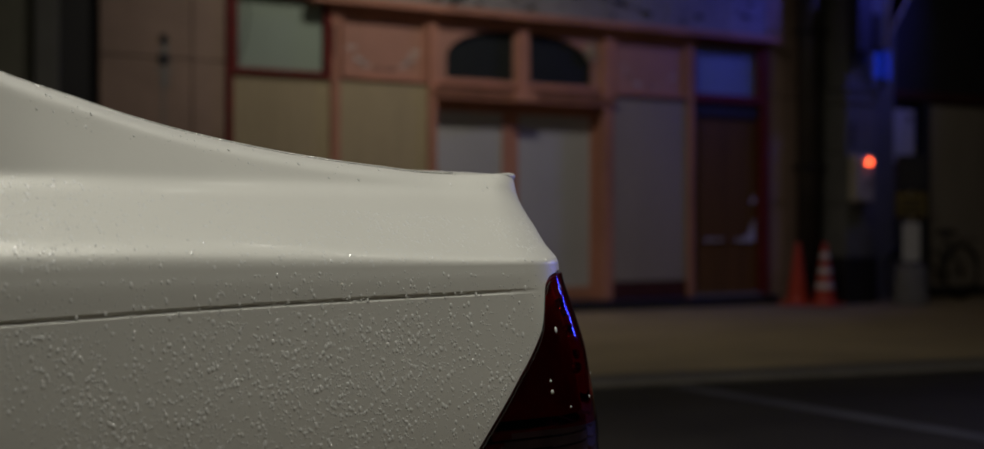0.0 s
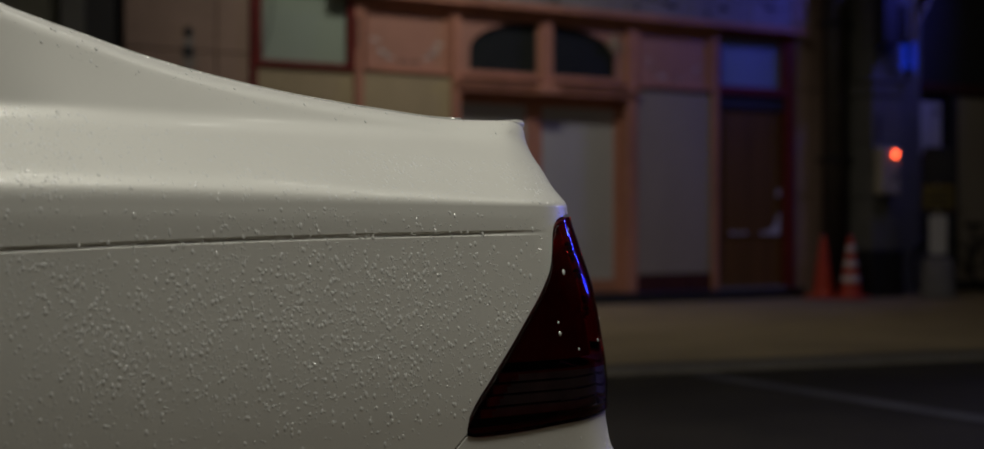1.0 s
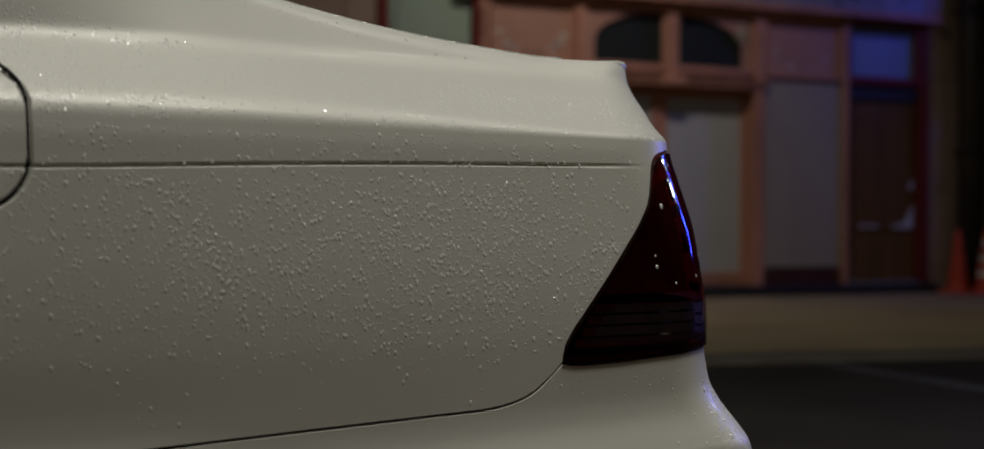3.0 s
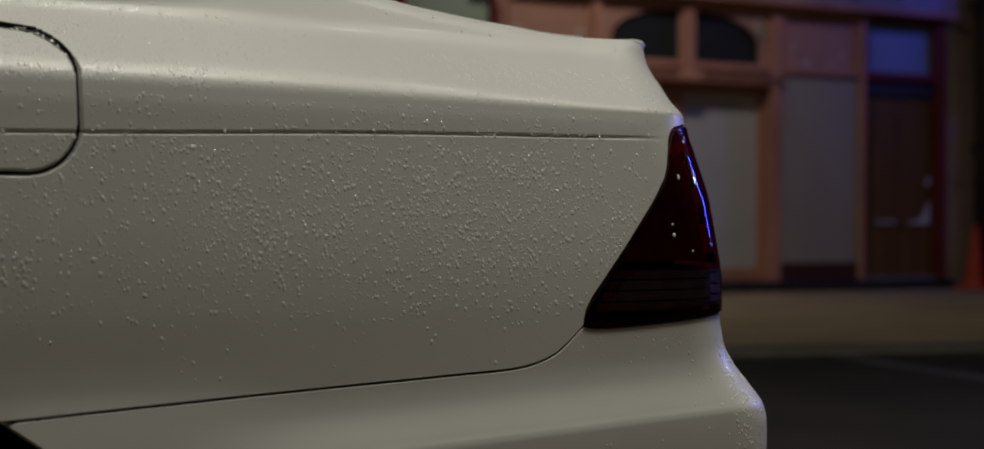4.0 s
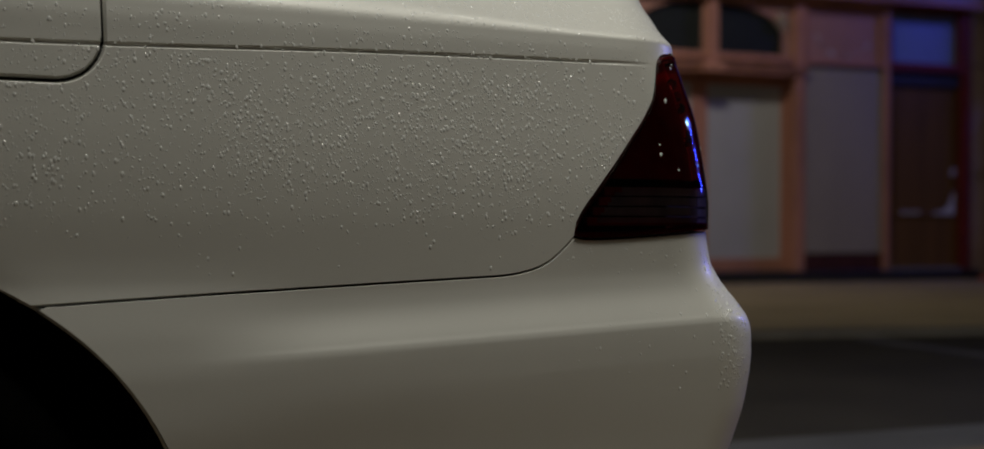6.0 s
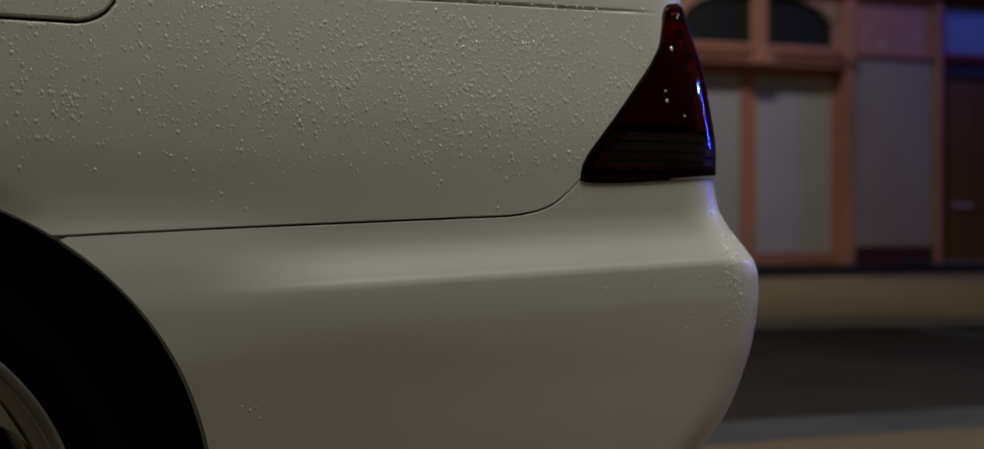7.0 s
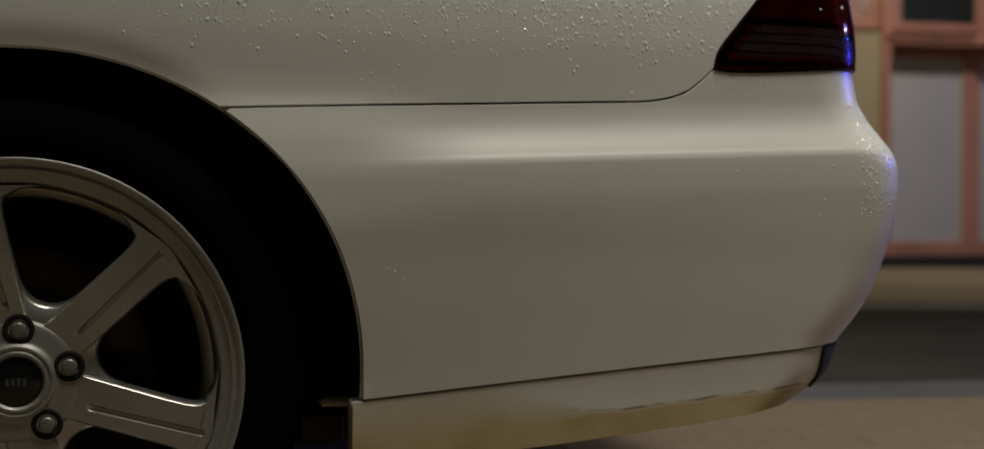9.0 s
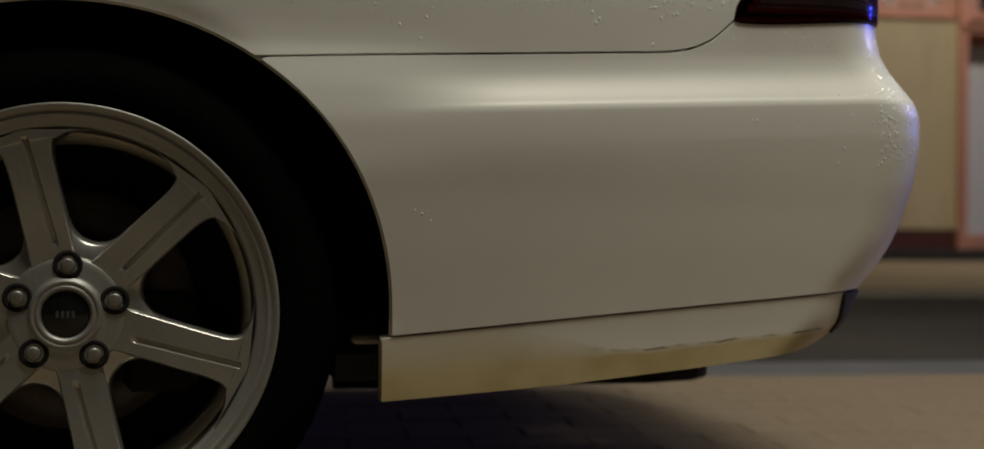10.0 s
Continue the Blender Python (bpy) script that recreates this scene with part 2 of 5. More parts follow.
def boxes(*specs, bevel=0.0):
    """One bmesh of boxes given as (x0, x1, y0, y1, z0, z1)."""
    bm = bmesh.new()
    for x0, x1, y0, y1, z0, z1 in specs:
        m = Matrix.Translation(((x0 + x1) / 2, (y0 + y1) / 2, (z0 + z1) / 2)) @ Matrix.Diagonal((x1 - x0, y1 - y0, z1 - z0, 1))
        bmesh.ops.create_cube(bm, size=1, matrix=m)
    if bevel:
        bmesh.ops.bevel(bm, geom=bm.edges[:], offset=bevel, segments=1, affect="EDGES")
    return bm


def lathe(profile, axis="Z", steps=48, closed=False):
    """A turned form from (radius, along) pairs."""
    bm = bmesh.new()
    rings = []
    for r, a in profile:
        ring = []
        for k in range(steps):
            w = 2 * math.pi * k / steps
            c, s = r * math.cos(w), r * math.sin(w)
            ring.append(bm.verts.new((c, s, a) if axis == "Z" else (c, a, s)))
        rings.append(ring)
    pairs = list(zip(rings, rings[1:])) + ([(rings[-1], rings[0])] if closed else [])
    for p, q in pairs:
        for k in range(steps):
            bm.faces.new((p[k], p[(k + 1) % steps], q[(k + 1) % steps], q[k]))
    if not closed:
        for ring, r in ((rings[0], profile[0][0]), (rings[-1], profile[-1][0])):
            if r > 1e-4:
                bm.faces.new(ring)
    bmesh.ops.remove_doubles(bm, verts=bm.verts, dist=1e-5)
    bmesh.ops.recalc_face_normals(bm, faces=bm.faces)
    return bm


def tube(points, radius, sides=8):
    """A round bar along points."""
    bm = bmesh.new()
    pts = [Vector(p) for p in points]
    rings = []
    for i, p in enumerate(pts):
        d = (pts[min(i + 1, len(pts) - 1)] - pts[max(i - 1, 0)]).normalized()
        side = d.cross(Vector((0.31, 0.2, 0.93))).normalized()
        up = side.cross(d)
        rings.append([bm.verts.new(p + (side * math.cos(2 * math.pi * k / sides) + up * math.sin(2 * math.pi * k / sides)) * radius) for k in range(sides)])
    for a, b in zip(rings, rings[1:]):
        for k in range(sides):
            bm.faces.new((a[k], a[(k + 1) % sides], b[(k + 1) % sides], b[k]))
    bm.faces.new(rings[0])
    bm.faces.new(rings[-1])
    bmesh.ops.recalc_face_normals(bm, faces=bm.faces)
    return bm


def thing(name, label, category, m=None, group=""):
    ob = new(name)
    if m is not None:
        ob.matrix_world = m
    return tagged(ob, label, category, group)


def curve(pairs):
    """A smooth function through (x, y) pairs that never overshoots."""
    xs, ys = np.array([p[0] for p in pairs], float), np.array([p[1] for p in pairs], float)
    h, d = np.diff(xs), np.diff(ys) / np.diff(xs)
    m = np.zeros(len(xs))
    m[0], m[-1] = d[0], d[-1]
    for i in range(1, len(xs) - 1):
        if d[i - 1] * d[i] > 0:
            w1, w2 = 2 * h[i] + h[i - 1], h[i] + 2 * h[i - 1]
            m[i] = (w1 + w2) / (w1 / d[i - 1] + w2 / d[i])

    def f(x):
        x = np.clip(x, xs[0], xs[-1])
        i = np.clip(np.searchsorted(xs, x, "right") - 1, 0, len(h) - 1)
        t = (x - xs[i]) / h[i]
        return (ys[i] * (1 + 2 * t) * (1 - t) ** 2 + m[i] * h[i] * t * (1 - t) ** 2
                + ys[i + 1] * t * t * (3 - 2 * t) + m[i + 1] * h[i] * t * t * (t - 1))
    return f

# ---- the car: x runs to its tail, y across it, from the hub of the near rear wheel ----
CAR = thing("car", "pearl white sedan, wet with rain, parked beside the road", "car", pose(0, 0, 0, 0, 0, 4.6))
MID = 0.86          # half of the car's width
HUB = 0.317
flank = curve([(0.15, -0.014), (0.19, -0.019), (0.215, -0.0215), (0.25, -0.0230), (0.287, -0.0247), (0.32, -0.0275), (0.40, -0.0357), (0.45, -0.0402), (0.50, -0.0451), (0.518, -0.0464), (0.527, -0.0469), (0.532, -0.0471), (0.548, -0.0472), (0.570, -0.0467), (0.5755, -0.0456),
               (0.582, -0.0428), (0.62, -0.0285), (0.64, -0.0263), (0.66, -0.0260), (0.70, -0.0255), (0.74, -0.0232), (0.78, -0.0190), (0.82, -0.0132), (0.85, -0.0084), (0.885, -0.0025), (0.906, 0.001), (0.918, 0.004)])
tail = curve([(0.15, 0.88), (0.20, 0.90), (0.255, 0.935), (0.276, 0.957), (0.303, 0.985), (0.339, 0.999), (0.374, 1.027), (0.403, 1.045), (0.441, 1.060), (0.483, 1.072), (0.535, 1.078), (0.565, 1.077),
              (0.582, 1.072), (0.600, 1.062), (0.630, 1.042), (0.655, 1.030), (0.687, 1.026), (0.727, 1.028), (0.776, 1.024), (0.82, 1.020), (0.876, 1.006), (0.908, 0.998), (0.93, 0.998), (0.955, 1.006), (0.98, 1.012), (1.0, 1.018)])
ridge_z = curve([(-4.0, 0.72), (-3.6, 0.80), (-3.0, 0.90), (-2.3, 0.98), (-1.4, 1.0), (-0.52, 1.02), (-0.5, 1.33), (-0.3, 1.32), (-0.1, 1.28), (0.1, 1.232), (0.2, 1.188), (0.3, 1.142), (0.40, 1.1025), (0.46, 1.086),
                 (0.525, 1.0685), (0.6, 1.053), (0.7, 1.038), (0.8, 1.028), (0.9, 1.0215), (1.0, 1.024)])
ridge_y = curve([(-4.0, 0.12), (-0.5, 0.16), (-0.1, 0.14), (0.2, 0.125), (0.3, 0.125), (0.5, 0.131), (0.7, 0.139), (1.0, 0.152)])
line_z = curve([(-4.0, 0.84), (0.19, 0.874), (0.286, 0.876), (0.567, 0.885), (0.72, 0.888), (0.92, 0.8905)])
corner_r = curve([(0.2, 0.10), (0.6, 0.095), (0.7, 0.105), (0.90, 0.12), (0.96, 0.10), (1.0, 0.05)])
faded = curve([(0.44, -0.0393), (0.50, -0.0437), (0.54, -0.0430), (0.58, -0.0385), (0.62, -0.0310), (0.64, -0.0272), (0.66, -0.0260)])
TURN = radians(74)
SWEEP = 2.9


def ease(x):
    x = np.clip(x, 0.0, 1.0)
    return x * x * (3 - 2 * x)


class Column:
    """The flank's section at the distance s along the plan: side, corner and tail."""

    def __init__(self, s):
        self.s = s
        x = min(s, 0.97)
        zr, yr = float(ridge_z(x)), float(ridge_y(x))
        z = np.linspace(0.918, zr, 161)
        mid = (z[1:] + z[:-1]) / 2
        # slope: a ledge that starts softly towards the front and crisply at the tail, then a steeper face and a rolled rim
        soft = 0.040 - 0.028 * ease((x - 0.45) / 0.50)
        pillar, up = ease((0.55 - x) / 0.35), ease((mid - 0.985) / 0.032)
        ledge = ease((mid - 0.917) / soft) * (1 - (0.66 + 0.22 * pillar) * up)
        rest = 0.25 - 0.12 * pillar * up + 0.8 * np.clip(1 - (zr - mid) / 0.016, 0, 1)
        dz = np.diff(z)
        k = (yr - 0.004 - np.sum(rest * dz)) / np.sum(ledge * dz)
        y = np.concatenate(([0], np.cumsum((rest + k * ledge) * dz)))
        run = np.concatenate(([0], np.cumsum(np.hypot(np.diff(y), np.diff(z)))))
        self.t, self.y, self.z = run / run[-1], 0.004 + y, z

    def shoulder(self, v):
        """Section above the crease: a bowed ledge up to the ridge, then the deck to the middle."""
        t = (v - 0.918) / 0.082
        if t <= 1:
            return float(np.interp(t, self.t, self.y)), float(np.interp(t, self.t, self.z))
        w = (v - 1.0) / 0.1
        yd, zd = self.y[-1], self.z[-1]
        return yd + (MID - yd) * w, zd + 0.024 * (1 - (1 - w) ** 2)

    def at(self, v, sink=0.0):
        ledge = max(0.0, 1 - abs(v - 0.57) / 0.10)
        shape = float(flank(v - 0.04 * (min(self.s, 1.0) - 0.75) * min(1.0, 2.2 * ledge)))
        if 0.44 < v < 0.66 and self.s < 0.53:
            # the crease of the bumper dies out towards the wheel
            plain = float(faded(v))
            shape += (plain - shape) * float(ease((0.53 - self.s) / 0.20))
        y0, z = (shape, v) if v < 0.918 else self.shoulder(v)
        w = min(v, 1.0)
        r = float(corner_r(w))
        xc = float(tail(w)) - 0.8 * r
        y0, r = y0 + sink, r - sink
        if self.s <= xc:
            front = max(0.0, -3.2 - self.s)
            return (self.s, y0 + 0.5 * front * front, z)
        a = (self.s - xc) / 0.1
        if a <= TURN:
            return (xc + r * math.sin(a), y0 + r * (1 - math.cos(a)), z)
        d = (a - TURN) * 0.1
        h = d / SWEEP
        x = xc + r * math.sin(TURN) + SWEEP * (math.sin(TURN + h) - math.sin(TURN))
        y = y0 + r * (1 - math.cos(TURN)) + SWEEP * (math.cos(TURN) - math.cos(TURN + h))
        return (x, min(y, MID), z)


def spread(*stops):
    """Steps (from, to, width) joined to one list."""
    out = []
    for a, b, w in stops:
        n = max(1, round(abs(b - a) / w))
        out += [a + (b - a) * k / n for k in range(n)]
    return out + [stops[-1][1]]


def panel(cols, levels, low, high, dent=None, edge=0.012, sink=0.0, bend=None, mirror=False):
    """A body panel over the plan distances cols, between the curves low and high, with its edges turned in."""
    bm = bmesh.new()
    grid = []
    for s in cols:
        c, lo, hi = Column(s), low(s), high(s)
        row, last, lastv = [], None, None
        for i, lv in enumerate(levels):
            v = lv + (bend(s, lv) if bend else 0.0)
            v = min(max(v, lo), hi)
            pitch = levels[min(i + 1, len(levels) - 1)] - levels[min(i, len(levels) - 2)]
            if v - lo < 0.45 * pitch:
                v = lo
            elif hi - v < 0.45 * pitch:
                v = hi
            if lastv is not None and abs(v - lastv) < 1e-7:
                row.append(last)
                continue
            x, y, z = c.at(v, sink)
            if dent:
                y += dent(s, v)
            last, lastv = bm.verts.new((x, y, z)), v
            row.append(last)
        grid.append(row)
    for a, b in zip(grid, grid[1:]):
        for k in range(len(levels) - 1):
            q = []
            for w in (a[k], b[k], b[k + 1], a[k + 1]):
                if w not in q:
                    q.append(w)
            if len(q) > 2:
                try:
                    bm.faces.new(q)
                except ValueError:
                    pass
    bmesh.ops.remove_doubles(bm, verts=bm.verts, dist=2e-5)
    bm.normal_update()
    if edge:
        normals = {}
        rim = [e for e in bm.edges if e.is_boundary]
        inside = {}
        for e in rim:
            f = e.link_faces[0]
            out = (e.verts[0].co + e.verts[1].co) / 2 - f.calc_center_median()
            d = (e.verts[1].co - e.verts[0].co)
            if d.length > 1e-9:
                d.normalize()
                out -= d * out.dot(d)
            for w in e.verts:
                inside[w] = inside.get(w, Vector()) + out.normalized()
                normals[w] = w.normal.copy()
        for e in rim:
            e.smooth = False
        for step, (away, down) in enumerate(((0.0005, 0.0009), (0.0002, edge))):
            new_rim = bmesh.ops.extrude_edge_only(bm, edges=rim)["geom"]
            verts = [g for g in new_rim if isinstance(g, bmesh.types.BMVert)]
            edges = [g for g in new_rim if isinstance(g, bmesh.types.BMEdge)]
            fresh_n, fresh_i = {}, {}
            for w in verts:
                old = next((o.other_vert(w) for o in w.link_edges if o.other_vert(w) in normals), None)
                if old is None:
                    continue
                n, i = normals[old], inside[old]
                fresh_n[w], fresh_i[w] = n, i
                w.co += (i.normalized() if i.length > 0 else i) * away - n * down
            normals, inside = fresh_n, fresh_i
            rim = edges
    if mirror:
        mirrored(bm, True)
    return bm


def mirrored(bm, keep=False):
    """The bmesh on the other side of the car; with keep, both sides in one."""
    if keep:
        geom = bmesh.ops.duplicate(bm, geom=bm.verts[:] + bm.edges[:] + bm.faces[:])["geom"]
        verts = [g for g in geom if isinstance(g, bmesh.types.BMVert)]
        faces = [g for g in geom if isinstance(g, bmesh.types.BMFace)]
    else:
        verts, faces = bm.verts[:], bm.faces[:]
    for w in verts:
        w.co.y = 2 * MID - w.co.y
    bmesh.ops.reverse_faces(bm, faces=faces)
    return bm


ARCH = 2.06         # a little squarer than a circle


def arch(x, at=0.0, r=0.378):
    d = abs(x - at)
    return HUB - 0.003 + 0.9725 * (r ** ARCH - d ** ARCH) ** (1 / ARCH) if d < r else 0.0


seam = curve([(0.10, 0.613), (0.224, 0.620), (0.364, 0.6265), (0.505, 0.632), (0.657, 0.638), (0.720, 0.6405), (0.750, 0.645), (0.776, 0.6545), (0.7955, 0.669), (0.812, 0.684)])
lamp_edge = curve([(0.811, 0.684), (0.8125, 0.695), (0.8175, 0.7055), (0.8405, 0.7345), (0.8698, 0.7690), (0.8968, 0.8020), (0.9111, 0.8195), (0.9205, 0.8330), (0.9275, 0.8465), (0.932, 0.8640), (0.9355, 0.885), (0.941, 0.8975), (0.952, 0.9045), (0.972, 0.908)])
lip_line = curve([(0.30, 0.281), (0.37, 0.287), (0.517, 0.300), (0.678, 0.314), (0.846, 0.328), (0.996, 0.339), (1.1, 0.341)])
lip_low = curve([(0.36, 0.209), (0.439, 0.2145), (0.597, 0.2265), (0.679, 0.2345), (0.847, 0.2535), (0.92, 0.2645), (0.96, 0.276), (1.0, 0.299)])
lamp_low = curve([(0.811, 0.684), (0.815, 0.6830), (0.822, 0.6815), (0.835, 0.6808), (1.02, 0.6900), (1.1, 0.691)])
GAP = 0.0018
END = 1.86         # past the middle of the tail


def quarter_low(s):
    if s < 0.8125:
        return max(arch(s), float(seam(s)) + GAP if s > 0.20 else arch(s), 0.23)
    return float(lamp_edge(s)) + GAP if s < 0.972 else 0.909 + GAP


FLAP = Column(0.2)


def fuel_gap(x, z):
    """Distance to the outline of the fuel flap."""
    cx, cz, hx, hz, r = 0.200, 0.907, 0.086, 0.0695, 0.048
    qx, qz = abs(x - cx) - hx + r, abs(z - cz) - hz + r
    return math.hypot(max(qx, 0), max(qz, 0)) + min(max(qx, qz), 0) - r


def quarter_dent(s, v):
    d = 0.0
    if abs(s - 0.2) < 0.1 and 0.82 < v < 1.0:
        g = abs(fuel_gap(s, v if v < 0.918 else FLAP.shoulder(v)[1]))
        if g < 0.0029:
            d += 0.0075 * (1 - (g / 0.0029) ** 2) ** 0.5
    fade = min(1.0, max(0.0, (0.93 - s) / 0.12))
    k = abs(float(line_z(s)) - v)
    if k < 0.0026:
        d += 0.0028 * fade * min(1.0, 1.6 * (1 - k / 0.0026))
    near_arch = (abs(s) ** ARCH + abs((v - HUB) / 0.9725) ** ARCH) ** (1 / ARCH) - 0.378
    if near_arch < 0.03 and v > 0.6:
        d += 0.0032 * (1 - max(0.0, near_arch) / 0.03) ** 2 * min(1.0, max(0.0, (0.24 - s) / 0.1))
    return d


def follow_line(s, lv):
    return (float(line_z(s)) - 0.882) * max(0.0, 1 - abs(lv - 0.882) / 0.03)


q_cols = spread((-0.5, 0.105, 0.02), (0.105, 0.295, 0.001), (0.295, 0.79, 0.012), (0.79, 0.975, 0.003), (0.975, 1.2, 0.008), (1.2, END, 0.05))
q_levels = spread((0.22, 0.60, 0.025), (0.60, 0.70, 0.006), (0.70, 0.832, 0.006), (0.832, 0.872, 0.001), (0.872, 0.8785, 0.0008), (0.8785, 0.8855, 0.00035), (0.8855, 0.892, 0.0008), (0.892, 0.918, 0.0009), (0.918, 0.9385, 0.0003), (0.9385, 0.975, 0.0009), (0.975, 1.0, 0.002))
quarter = part("quarter_panel", panel(q_cols, q_levels, quarter_low, lambda s: 1.0, quarter_dent, bend=follow_line), PAINT, CAR, "pearl white rear wing beaded with rain", True)
# groove faces round the fuel flap are coloured black, to look deep
quarter.data.materials.append(BLACK)
for face in quarter.data.polygons:
    p = face.center
    if abs(p.x - 0.2) < 0.1 and p.z > 0.82 and abs(fuel_gap(p.x, p.z)) < (0.0014 if p.z < 0.95 else 0.0019):
        face.material_index = 1
far_quarter = panel(spread((-0.5, 0.78, 0.03), (0.78, 1.2, 0.01), (1.2, END, 0.05)), spread((0.22, 1.0, 0.02)), quarter_low, lambda s: 1.0)
part("quarter_panel", mirrored(far_quarter), PAINT, CAR, smooth=True)
part("boot_lid", panel(spread((0.42, 0.9, 0.03), (0.9, 1.15, 0.012), (1.15, END, 0.05)), spread((1.003, 1.1, 0.006)), lambda s: 1.003, lambda s: 1.1, mirror=True), PAINT, CAR, smooth=True)

for flip in (False, True):
    wet_edge = tube([Column(s).at(1.0012) for s in spread((0.30, 0.92, 0.01))], 0.0026, 6)
    part("boot_edge", mirrored(wet_edge) if flip else wet_edge, WETEDGE, CAR, "wet rounded edge of the boot lid", True)


# low lip along the tail of the boot lid
lip_rows = []
for s in spread((0.955, 1.10, 0.006), (1.10, END, 0.06)):
    x, y, z = Column(s).at(1.0)
    u = min(1.0, max(0.0, (s - 0.955) / 0.06))
    lip_rows.append([(x - 0.030, y + 0.004, z - 0.003), (x - 0.012, y + 0.002, z - 0.001 + 0.002 * u), (x + 0.003 * u, y, z - 0.0005 + 0.003 * u), (x + 0.006 * u, y, z - 0.002), (x + 0.002 * u, y + 0.002, z - 0.011)])
lip = bmesh.new()
grid = [[lip.verts.new(p) for p in row] for row in lip_rows]
for a, b in zip(grid, grid[1:]):
    for k in range(4):
        lip.faces.new((a[k], a[k + 1], b[k + 1], b[k]))
lip.faces.new(grid[0])
part("boot_lip", mirrored(lip, True), PAINT, CAR, smooth=True)


def bumper_high(s):
    return (float(seam(s)) if s < 0.8125 else float(lamp_low(s))) - GAP


def bumper_low(s):
    return max(arch(s), float(lip_line(s)) + 0.0018)


b_cols = spread((0.2092, 0.30, 0.006), (0.30, 0.37, 0.003), (0.37, 0.3785, 0.0006), (0.3785, 0.74, 0.014), (0.74, 0.86, 0.004), (0.86, 1.25, 0.010), (1.25, END, 0.05))
b_levels = spread((0.28, 0.53, 0.010), (0.53, 0.565, 0.003), (0.565, 0.59, 0.0015), (0.59, 0.70, 0.005))
part("bumper", panel(b_cols, b_levels, bumper_low, bumper_high, mirror=True), PAINT, CAR, "pearl white rear bumper with a moulded crease", True)
l_cols = spread((0.3665, 0.90, 0.012), (0.90, 0.992, 0.006))
part("lower_skirt", panel(l_cols, spread((0.20, 0.36, 0.006)), lambda s: float(lip_low(s)), lambda s: float(lip_line(s)) - 0.0014, edge=0.03, sink=0.0015), LIPPAINT, CAR, "white lower skirt stained yellow-brown by road dirt", True)
part("lower_skirt", mirrored(panel(l_cols, spread((0.20, 0.36, 0.012)), lambda s: float(lip_low(s)), lambda s: float(lip_line(s)) - 0.0014, edge=0.03, sink=0.0015)), LIPPAINT, CAR, smooth=True)
part("rear_valance", panel(spread((0.974, 1.2, 0.007), (1.2, END, 0.05)), spread((0.20, 0.36, 0.008)), lambda s: 0.282 + 0.02 * min(1.0, max(0.0, (s - 1.0) / 0.1)), lambda s: float(lip_line(s)) - 0.003, edge=0.03, sink=-0.004, mirror=True), PLASTIC, CAR, "black plastic valance behind the skirt", True)
# black sheets added behind the gaps, for the shade in them
for flip in (False, True):
    part("gap_shade_shell", mirrored(panel(spread((0.26, 0.42, 0.008), (0.42, 1.2, 0.03), (1.2, END, 0.08)), spread((0.24, 0.97, 0.02)), lambda s: max(arch(s, 0, 0.395), 0.27), lambda s: 0.93, edge=0, sink=0.055)) if flip else panel(spread((0.26, 0.42, 0.008), (0.42, 1.2, 0.03), (1.2, END, 0.08)), spread((0.24, 0.97, 0.02)), lambda s: max(arch(s, 0, 0.395), 0.27), lambda s: 0.93, edge=0, sink=0.055), BLACK, CAR)
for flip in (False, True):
    part("gap_shade_shell", mirrored(panel(spread((-0.45, 0.42, 0.03)), spread((0.60, 0.97, 0.02)), lambda s: max(arch(s, 0, 0.40), 0.6), lambda s: 0.96, edge=0, sink=0.03)) if flip else panel(spread((-0.45, 0.42, 0.03)), spread((0.60, 0.97, 0.02)), lambda s: max(arch(s, 0, 0.40), 0.6), lambda s: 0.96, edge=0, sink=0.03), BLACK, CAR)


def lamp_high(s):
    return float(lamp_edge(s)) - GAP if s < 0.972 else 0.909 - GAP


